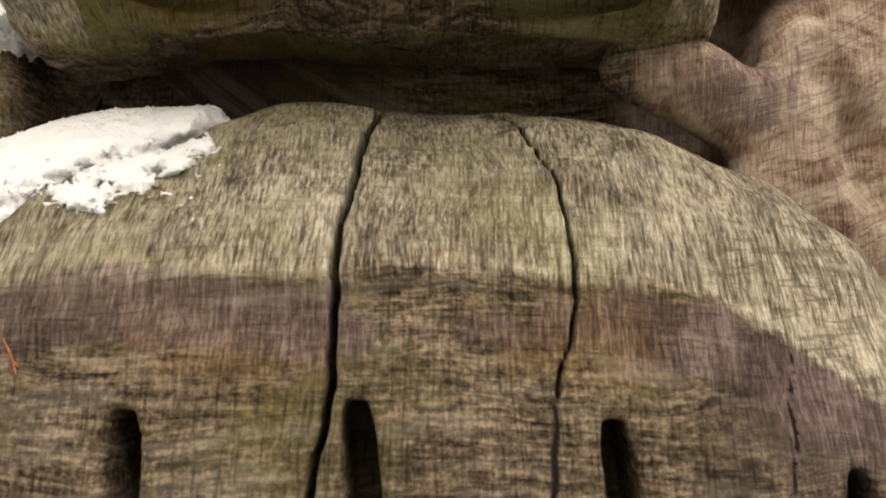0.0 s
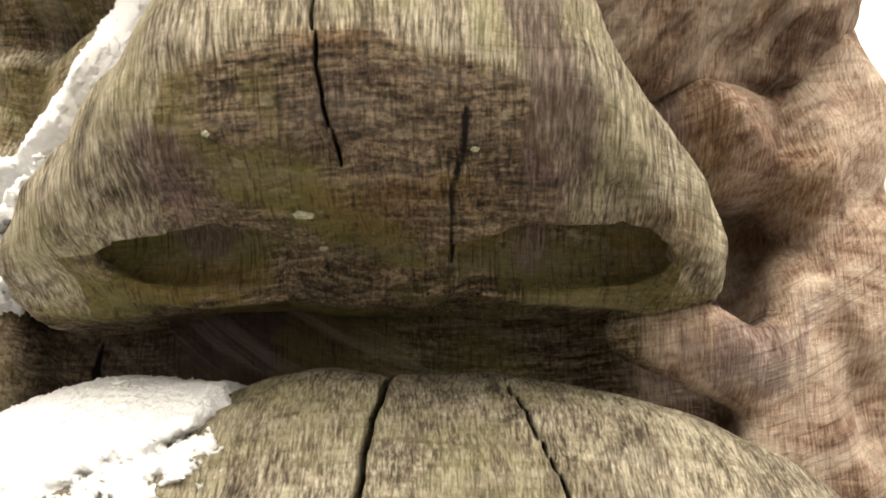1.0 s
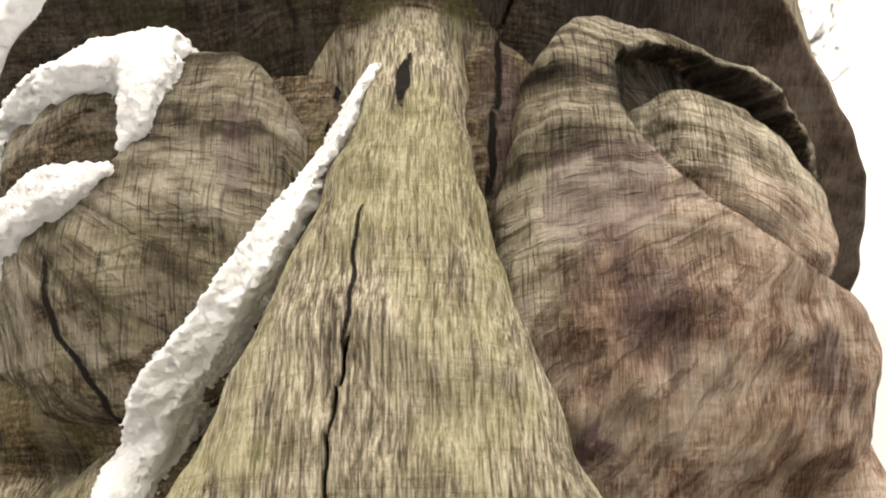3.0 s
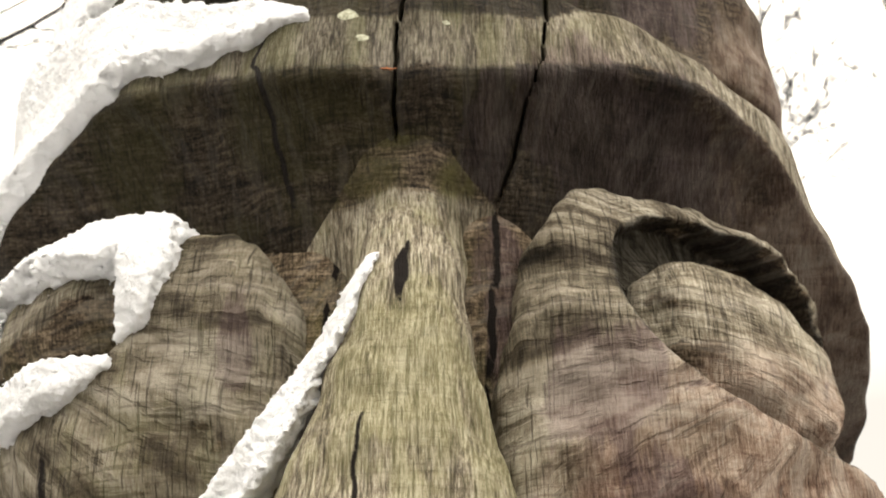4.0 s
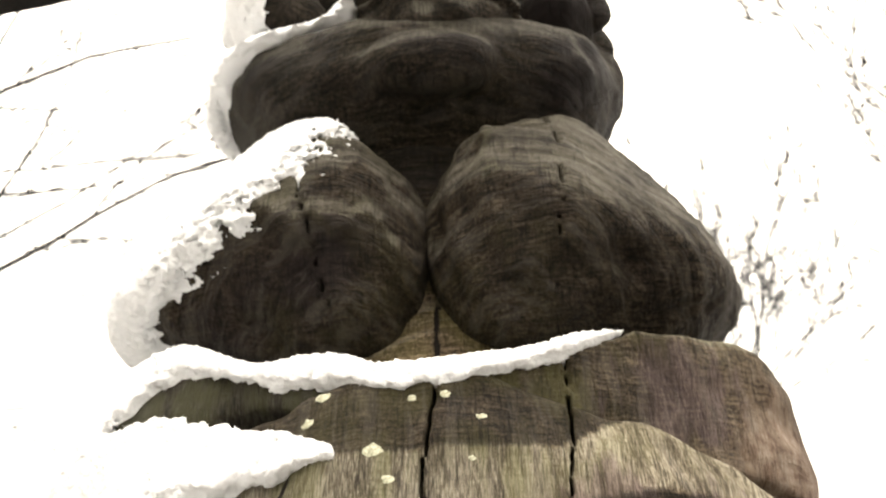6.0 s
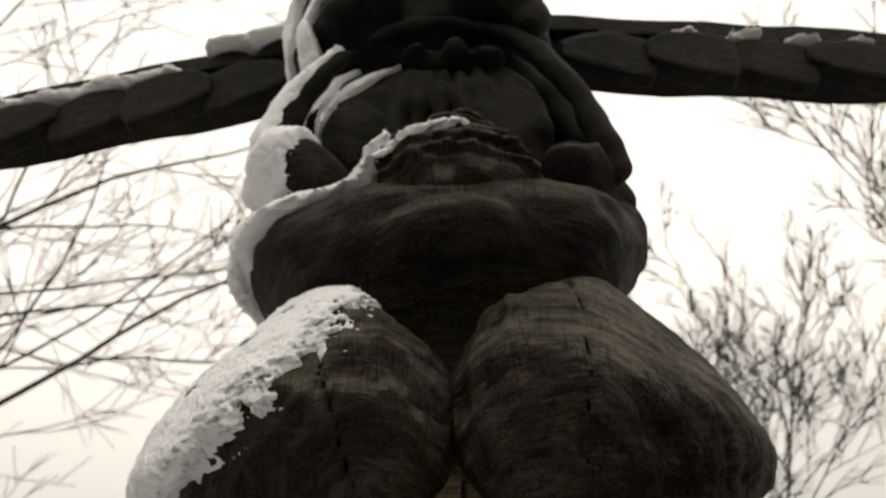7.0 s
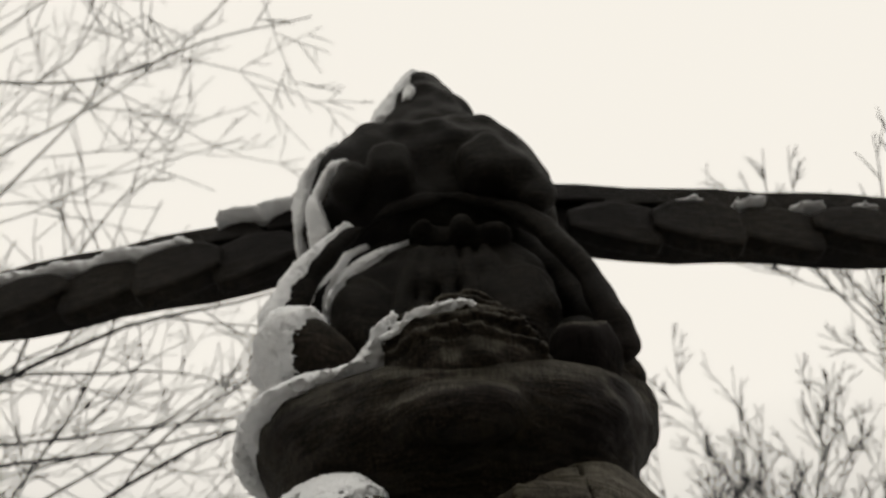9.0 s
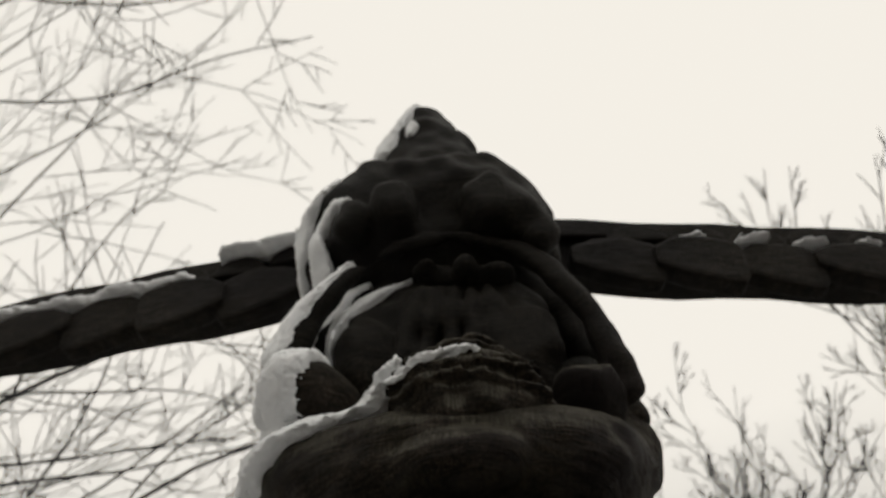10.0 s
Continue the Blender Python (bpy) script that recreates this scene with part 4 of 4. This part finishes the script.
def drift(label, wood, path, box, thick=0.03, size=0.0042, bare=(), above=None, rough=5.0, fill=0.0):
    """Snow that clings to the carved surface along a path of (x, height, half-width): thick at its middle, ragged at its rim."""
    lo, hi = box

    def field(x, y, z):
        base = wood[0](x, y, z)
        for w in wood[1:]:
            base = smin(base, w(x, y, z), fill) if fill else np.minimum(base, w(x, y, z))
        h, deep = -1.0, 0.004
        for (ax, az, ar), (bx, bz, br) in zip(path, path[1:]):
            n = (bx - ax) ** 2 + (bz - az) ** 2
            t = np.clip(((x - ax) * (bx - ax) + (z - az) * (bz - az)) / n, 0, 1)
            d = np.sqrt((x - ax - t * (bx - ax)) ** 2 + (z - az - t * (bz - az)) ** 2)
            r = ar + (br - ar) * t
            deep = np.where(1 - d / r > h, np.minimum(thick, 0.75 * r), deep)
            h = np.maximum(h, 1 - d / r)
        for bx, bz, br in bare:
            h = np.minimum(h, np.sqrt((x - bx) ** 2 + (z - bz) ** 2) / br - 1)
        if above is not None:
            h = np.minimum(h, (z - above(x, y)) / 0.03)
        ragged = h + rough * lumps(x, y, z)
        h = deep * np.clip(ragged * 2.8, -1, 1)
        h = np.where(h > 0, 2 * h - h ** 2 / deep, ragged * 0.04) + 0.0015 * MID(x, y, z) + 0.0006 * TINY(x, y, z)
        return np.maximum(base - h, -(h + 0.012))
    v, q, n = skin(field, axis(lo[0], hi[0], size), axis(lo[1], hi[1], size), axis(lo[2], hi[2], size))
    return tagged(new("snow_patch", as_mesh("snow_patch", crumbs(v, n), q, SNOW)), label, "snow", "snow on the totem pole")


drift("thick white snow lying on the muzzle beside the mouth", [muzzle_field], [(-0.60, 1.0, 0.12), (-0.42, 0.99, 0.11), (-0.31, 0.972, 0.072), (-0.21, 0.985, 0.026)], ((-0.64, 0.70, 0.86), (-0.17, 1.25, 1.10)), 0.013, 0.0034, rough=11.0)
drift("loose crumbs of snow beside the snow patch", [muzzle_field], [(-0.275, 0.912, 0.016), (-0.235, 0.925, 0.020), (-0.215, 0.935, 0.014), (-0.185, 0.950, 0.010)], ((-0.30, 0.66, 0.88), (-0.16, 1.0, 0.98)), 0.006, 0.0026, rough=60.0)
drift("long white strip of snow down the side of the nose", [nose_field, core_field, ring_field(-1)], [(-0.470, 1.100, 0.056), (-0.380, 1.180, 0.048), (-0.335, 1.225, 0.042), (-0.315, 1.255, 0.025), (-0.305, 1.290, 0.024), (-0.292, 1.335, 0.027), (-0.258, 1.395, 0.026), (-0.204, 1.453, 0.022), (-0.150, 1.530, 0.021), (-0.109, 1.600, 0.018), (-0.085, 1.650, 0.014), (-0.064, 1.682, 0.006)], ((-0.52, 0.72, 1.0), (-0.05, 1.1, 1.71)), 0.016, 0.0032, rough=9.0, fill=0.045)
drift("deep soft snow filling the hollow round the eye", [ring_field(-1), eye_field(-1), core_field], [(-0.54, 1.66, 0.06), (-0.50, 1.76, 0.06), (-0.42, 1.772, 0.062), (-0.34, 1.752, 0.056), (-0.285, 1.738, 0.036), (-0.283, 1.69, 0.027), (-0.290, 1.65, 0.019), (-0.30, 1.63, 0.008)], ((-0.66, 0.76, 1.58), (-0.22, 1.2, 1.85)), 0.022, 0.0036, rough=9.0, fill=0.05)
drift("snow crescent in the lower eye hollow", [ring_field(-1), eye_field(-1), core_field], [(-0.58, 1.58, 0.07), (-0.48, 1.575, 0.05), (-0.42, 1.582, 0.038), (-0.36, 1.592, 0.024), (-0.315, 1.602, 0.010)], ((-0.66, 0.78, 1.46), (-0.29, 1.3, 1.66)), 0.02, 0.0036, rough=9.0, fill=0.05)
drift("broad white snow bank lying on the brow ledge", [brow_field, crest_field], [(-0.60, 1.76, 0.11), (-0.54, 1.88, 0.12), (-0.45, 1.965, 0.095), (-0.35, 1.99, 0.065), (-0.27, 1.985, 0.048), (-0.20, 1.972, 0.030), (-0.14, 1.966, 0.010)], ((-0.66, 0.84, 1.66), (-0.12, 1.6, 2.14)), 0.03, 0.0038, above=lambda x, y: brow_edge(polar(x, y)[1]) + 0.012, rough=8.0)
drift("white strip of snow along the top of the crest", [crest_field, core_field], [(-0.54, 2.02, 0.08), (-0.46, 2.11, 0.06), (-0.33, 2.143, 0.030), (-0.26, 2.122, 0.026), (-0.19, 2.090, 0.025), (-0.09, 2.064, 0.024), (0.0, 2.067, 0.023), (0.105, 2.096, 0.017), (0.17, 2.128, 0.010), (0.22, 2.152, 0.004)], ((-0.62, 0.88, 1.9), (0.32, 1.3, 2.20)), 0.016, 0.0036, rough=9.0)
drift("thick snow clinging to the upper side of the lobe", [claw_field(-1)], [(-0.46, 2.20, 0.035), (-0.425, 2.28, 0.08), (-0.36, 2.37, 0.125), (-0.29, 2.44, 0.135), (-0.22, 2.50, 0.095), (-0.13, 2.545, 0.022)], ((-0.56, 0.92, 2.1), (-0.08, 1.65, 2.64)), 0.018, 0.0038, bare=[(-0.30, 2.43, 0.016), (-0.25, 2.47, 0.012), (-0.37, 2.36, 0.010)], rough=11.0)
drift("snow lying on the jaw and paw", [jaw_field, paw_field(-1, (-0.25, 1.18, 2.785))], [(-0.40, 2.62, 0.034), (-0.365, 2.69, 0.062), (-0.325, 2.75, 0.06), (-0.29, 2.80, 0.042), (-0.235, 2.832, 0.016)], ((-0.48, 1.0, 2.54), (-0.18, 1.6, 2.93)), 0.010, 0.005, rough=10.0, fill=0.03)
drift("narrow snow ledge leading to the tongue", [jaw_field, paw_field(-1, (-0.25, 1.18, 2.785)), tongue_field], [(-0.34, 2.665, 0.034), (-0.26, 2.688, 0.028), (-0.19, 2.70, 0.025), (-0.145, 2.715, 0.026), (-0.12, 2.75, 0.020), (-0.105, 2.785, 0.012)], ((-0.42, 0.98, 2.6), (-0.03, 1.5, 2.86)), 0.012, 0.005, rough=9.0, fill=0.03)
drift("thin broken line of snow on the tongue", [tongue_field], [(-0.12, 2.712, 0.012), (-0.06, 2.727, 0.008), (0.01, 2.733, 0.006)], ((-0.15, 0.97, 2.68), (0.03, 1.2, 2.76)), 0.005, 0.0035, rough=40.0)
drift("snow plastered on the outer hood", [hood_field], [(-0.37, 2.81, 0.044), (-0.345, 2.89, 0.046), (-0.305, 2.97, 0.046), (-0.24, 3.045, 0.036), (-0.185, 3.08, 0.018)], ((-0.47, 1.06, 2.74), (-0.15, 1.55, 3.2)), 0.010, 0.0055, rough=8.0)
drift("thin snow strip inside the hood", [belly_field, snout_field], [(-0.238, 2.89, 0.008), (-0.232, 2.94, 0.017), (-0.212, 2.98, 0.022), (-0.17, 3.015, 0.020), (-0.125, 3.04, 0.012), (-0.10, 3.06, 0.010)], ((-0.28, 1.06, 2.86), (-0.06, 1.27, 3.11)), 0.012, 0.0055)
drift("snow clinging to the side of the head", [head_field], [(-0.34, 3.14, 0.03), (-0.31, 3.26, 0.045), (-0.25, 3.35, 0.04), (-0.19, 3.40, 0.03)], ((-0.38, 1.08, 3.08), (-0.14, 1.6, 3.47)), 0.012, 0.0065)
drift("small curl of snow beside the eye", [head_field], [(-0.255, 3.09, 0.025), (-0.27, 3.17, 0.016), (-0.225, 3.215, 0.013), (-0.195, 3.20, 0.008)], ((-0.32, 1.06, 3.03), (-0.16, 1.4, 3.26)), 0.016, 0.006)
drift("snow on the windward side of the cap", [cap_field, head_field], [(-0.23, 3.40, 0.045), (-0.16, 3.45, 0.045), (-0.12, 3.54, 0.034), (-0.085, 3.61, 0.022)], ((-0.3, 1.08, 3.33), (-0.05, 1.55, 3.67)), 0.012, 0.0065)
drift("small snow fleck on the cap", [cap_field], [(-0.086, 3.455, 0.010), (-0.082, 3.478, 0.013)], ((-0.12, 1.12, 3.42), (-0.04, 1.30, 3.52)), 0.010, 0.0045, rough=2.0)


def wing_snow(s, spans, label):
    """Snow along the top edges of the feathers, in the frame of the wing."""
    for a, b, h, w in spans:
        def field(x, y, z):
            t = np.clip((x - a) / (b - a), 0, 1)
            top = h + 0.012 * np.abs(np.sin((x - 0.13) * np.pi / 0.125))
            f = np.sqrt(((z - top) / w) ** 2 + ((y + 0.022) / 0.034) ** 2 + (np.maximum(np.abs(x - (a + b) / 2) - (b - a) / 2, 0) / 0.02) ** 2) - 1
            return f * w * 0.8 + 0.25 * lumps(x, y, z) * np.clip(w / 0.02, 0.3, 1)
        v, q, n = skin(field, axis(a - 0.05, b + 0.05, 0.006), axis(-0.09, 0.03, 0.006), axis(h - 0.06, h + 0.07, 0.005))
        ob = tagged(new("snow_patch", as_mesh("snow_patch", v, q, SNOW)), label, "snow", "snow on the totem pole")
        ob.matrix_basis = Matrix.Translation((CX - 0.015 + s * 0.1, 1.40, 0)) @ Matrix.Rotation(radians(SWEEP[s] * s), 4, "Z") @ Matrix.Diagonal((s, 1, 1, 1))


wing_snow(-1, [(0.14, 0.34, WING_Z1 - 0.03, 0.009), (0.42, 1.6, WING_Z1 - 0.085, 0.013)], "uneven line of snow along the wing feathers")
wing_snow(1, [(0.40 + 0.125 * i, 0.44 + 0.125 * i, WING_Z1 - 0.09, 0.0055) for i in range(9)], "small bit of snow between two wing feathers")


# ---- lichen, needles ----
def lichen_material():
    m, nt, bsdf = material("pale_lichen")
    co = nt.nodes.new("ShaderNodeTexCoord").outputs["Object"]
    nt.links.new(ramp(nt, grain(nt, co, 300, 4, 0.7), [(0.35, (0.20, 0.20, 0.13)), (0.65, (0.50, 0.50, 0.38))]), bsdf.inputs["Base Color"])
    bsdf.inputs["Roughness"].default_value = 0.95
    return m


def needle_material():
    m, nt, bsdf = material("dry_orange_needle")
    co = nt.nodes.new("ShaderNodeTexCoord").outputs["Object"]
    nt.links.new(ramp(nt, grain(nt, co, 200, 3, 0.6), [(0.35, (0.16, 0.045, 0.012)), (0.65, (0.42, 0.14, 0.035))]), bsdf.inputs["Base Color"])
    bsdf.inputs["Roughness"].default_value = 0.6
    return m


LICHEN, NEEDLE = lichen_material(), needle_material()


def front_of(field, x, z):
    """The depth at which the carved surface first stands at that place."""
    ys = np.linspace(0.6, 1.35, 1501)
    hit = np.nonzero(field(np.float64(x) + 0 * ys, ys, np.float64(z) + 0 * ys) < 0)[0]
    return float(ys[hit[0]])


def lichen(field, x, z, r, seed):
    y = front_of(field, x, z)
    e = 0.004
    n = Vector((front_of(field, x + e, z) - front_of(field, x - e, z), -2 * e, front_of(field, x, z + e) - front_of(field, x, z - e)))
    bm = bmesh.new()
    bmesh.ops.create_icosphere(bm, subdivisions=2, radius=1)
    for v in bm.verts:
        k = 1 + 0.7 * noise.noise(v.co * 2.2 + Vector((seed * 3.1, 0, 0)))
        v.co = Vector((v.co.x * k * r, v.co.y * k * r * 0.8, v.co.z * 0.0016))
    me = bpy.data.meshes.new("lichen_spot")
    bm.to_mesh(me)
    bm.free()
    me.materials.append(LICHEN)
    ob = part("lichen_spot", me, totem)
    ob.matrix_basis = Matrix.Translation((x, y, z)) @ n.to_track_quat("Z", "Y").to_matrix().to_4x4()


for k, (lx, lz, lr) in enumerate([(-0.108, 1.122, 0.008), (-0.10, 1.108, 0.004), (-0.165, 1.162, 0.003), (0.02, 1.155, 0.003)]):
    lichen(nose_field, lx, lz, lr, k)
for k, (lx, lz, lr) in enumerate([(-0.145, 2.035, 0.008), (-0.015, 2.03, 0.006), (-0.16, 2.005, 0.007), (0.022, 2.0, 0.006), (-0.09, 1.965, 0.010), (-0.075, 1.93, 0.007), (-0.05, 2.028, 0.005), (0.01, 1.95, 0.004)]):
    lichen(brow_field, lx, lz, lr, k + 9)


def needle(field, pts, label):
    verts, faces = [], []
    pts = [Vector((x, front_of(field, x, z) - 0.0012, z)) for x, z in pts]
    tube(verts, faces, pts, [0.0006, 0.0011, 0.0010, 0.0004], 5)
    tagged(new("pine_needle", as_mesh("pine_needle", verts, faces, NEEDLE)), label, "needle", "dry needles on the totem pole")


# ---- bare winter trees behind ----
def tube(verts, faces, pts, radii, sides):
    base = len(verts)
    up = Vector((0.3, 0.2, 1)).normalized()
    for i, (p, r) in enumerate(zip(pts, radii)):
        d = (pts[min(i + 1, len(pts) - 1)] - pts[max(i - 1, 0)]).normalized()
        a = d.cross(up)
        a = a.normalized() if a.length > 1e-3 else Vector((1, 0, 0))
        b = d.cross(a)
        for k in range(sides):
            q = 2 * math.pi * k / sides
            verts.append(tuple(p + r * (math.cos(q) * a + math.sin(q) * b)))
    for i in range(len(pts) - 1):
        for k in range(sides):
            j = (k + 1) % sides
            faces.append((base + i * sides + k, base + i * sides + j, base + (i + 1) * sides + j, base + (i + 1) * sides + k))


def limb(rng, out, start, direction, length, radius, level, droop, spread, sides, clear=0.30):
    n = max(4, int(length / (0.30 if level < 2 else 0.16)))
    pts, radii, d, p = [start.copy()], [radius], direction.normalized(), start.copy()
    for i in range(n):
        d = (d + Vector((rng.gauss(0, 0.075), rng.gauss(0, 0.075), rng.gauss(0, 0.06) + droop))).normalized()
        p = p + d * (length / n)
        pts.append(p.copy())
        radii.append(radius * (1 - 0.8 * (i + 1) / n) + 0.0024)
    tube(out[min(level, 1)][0], out[min(level, 1)][1], pts, radii, sides)
    if level >= 4 or radius < 0.0018:
        return
    kids = {0: 10, 1: 7, 2: 4, 3: 3}[level]
    for k in range(kids):
        bare = clear if level == 0 else 0.15
        t = bare + (0.98 - bare) * (k + rng.random()) / kids
        i = min(int(t * n), n - 1)
        along_d = (pts[i + 1] - pts[i]).normalized()
        side = along_d.cross(Vector((rng.gauss(0, 1), rng.gauss(0, 1), rng.gauss(0, 1)))).normalized()
        nd = along_d * (1 - spread) + side * spread + Vector((0, 0, 0.12))
        limb(rng, out, pts[i], nd, length * rng.uniform(0.34, 0.58) * (1.15 - 0.5 * t), max(radii[i] * rng.uniform(0.36, 0.54), 0.004), level + 1, 0.02, spread, max(3, sides - 1))


def tree(x, y, height, radius, lean, seed, label, spread=0.6, clear=0.30):
    rng = random.Random(seed)
    out = [([], []), ([], [])]
    limb(rng, out, Vector((0, 0, -0.1)), Vector((lean[0], lean[1], 1)), height, radius, 0, 0.01, spread, 7, clear)
    t = tagged(new("tree"), label, "tree", "bare trees behind the totem pole")
    t.location = (x, y, 0)
    part("trunk", as_mesh("trunk", *out[0], BARK), t)
    part("crown", as_mesh("crown", *out[1], BARK), t, "leafless crown of thin dark twigs")


def reaching_tree(x, y, height, limbs, seed, label):
    """A tree whose limbs leave the trunk at one height and reach out to (x, y, height); the last number is the limb's radius."""
    rng = random.Random(seed)
    out = [([], []), ([], [])]
    tube(out[0][0], out[0][1], [Vector((0.04 * math.sin(k), 0.03 * math.cos(2 * k), height * k / 9 - 0.1)) for k in range(10)], [0.13 - 0.012 * k for k in range(10)], 8)
    for z0, ex, ey, ez, r in limbs:
        way = Vector((ex - x, ey - y, ez - z0))
        limb(rng, out, Vector((0, 0, z0)), way, way.length * 1.08, r, 1, 0.0, 0.5, 5)
    t = tagged(new("tree"), label, "tree", "bare trees behind the totem pole")
    t.location = (x, y, 0)
    part("trunk", as_mesh("trunk", *out[0], BARK), t)
    part("crown", as_mesh("crown", *out[1], BARK), t, "leafless crown of thin dark twigs")


reaching_tree(-6.0, 6.5, 13.5, [(5.7, -1.9, 6.4, 7.45, 0.034), (4.0, -1.6, 6.6, 7.4, 0.034), (6.5, -2.4, 6.9, 7.25, 0.02), (11.9, -2.2, 6.5, 12.0, 0.02), (12.9, -1.6, 6.2, 9.25, 0.016),
                                (10.9, -1.6, 6.9, 9.85, 0.017), (4.9, -2.3, 6.0, 9.4, 0.02), (7.2, -2.6, 7.0, 9.7, 0.02)], 5, "bare tree reaching out with long dark branches")
reaching_tree(-7.2, 8.6, 15.0, [(6.5, -2.6, 8.4, 9.0, 0.03), (8.0, -2.2, 8.9, 10.6, 0.024), (11.0, -3.4, 8.3, 12.4, 0.022), (4.6, -3.0, 8.1, 8.4, 0.028)], 12, "bare tree with a wide twiggy crown")
tree(-8.2, 9.0, 15.0, 0.07, (0.14, 0.0), 15, "bare tree with a wide twiggy crown", 0.64)
tree(1.7, 8.4, 7.0, 0.03, (-0.01, 0.02), 21, "young bare tree with upright thin twigs", 0.42, 0.70)
tree(2.4, 8.4, 6.8, 0.034, (-0.02, 0.0), 22, "young bare tree with upright thin twigs", 0.42, 0.70)
tree(3.3, 9.2, 7.2, 0.04, (-0.02, 0.0), 23, "young bare tree with upright thin twigs", 0.42, 0.70)
tree(4.1, 8.0, 6.6, 0.034, (-0.04, 0.0), 24, "slim bare tree with upright thin twigs", 0.45, 0.70)
tree(9.2, 6.2, 11.8, 0.07, (-0.04, 0.0), 31, "bare tree with a dense twiggy crown", 0.6)

needle(muzzle_field, [(-0.282, 0.806), (-0.276, 0.797), (-0.272, 0.789), (-0.268, 0.781)], "dry orange pine needle stuck on the muzzle")
needle(muzzle_field, [(-0.279, 0.795), (-0.274, 0.793), (-0.271, 0.790), (-0.268, 0.788)], "short dry orange pine needle stuck on the muzzle")
needle(brow_field, [(-0.056, 1.884), (-0.050, 1.885), (-0.045, 1.884), (-0.040, 1.886)], "dry orange pine needle caught under the brow")
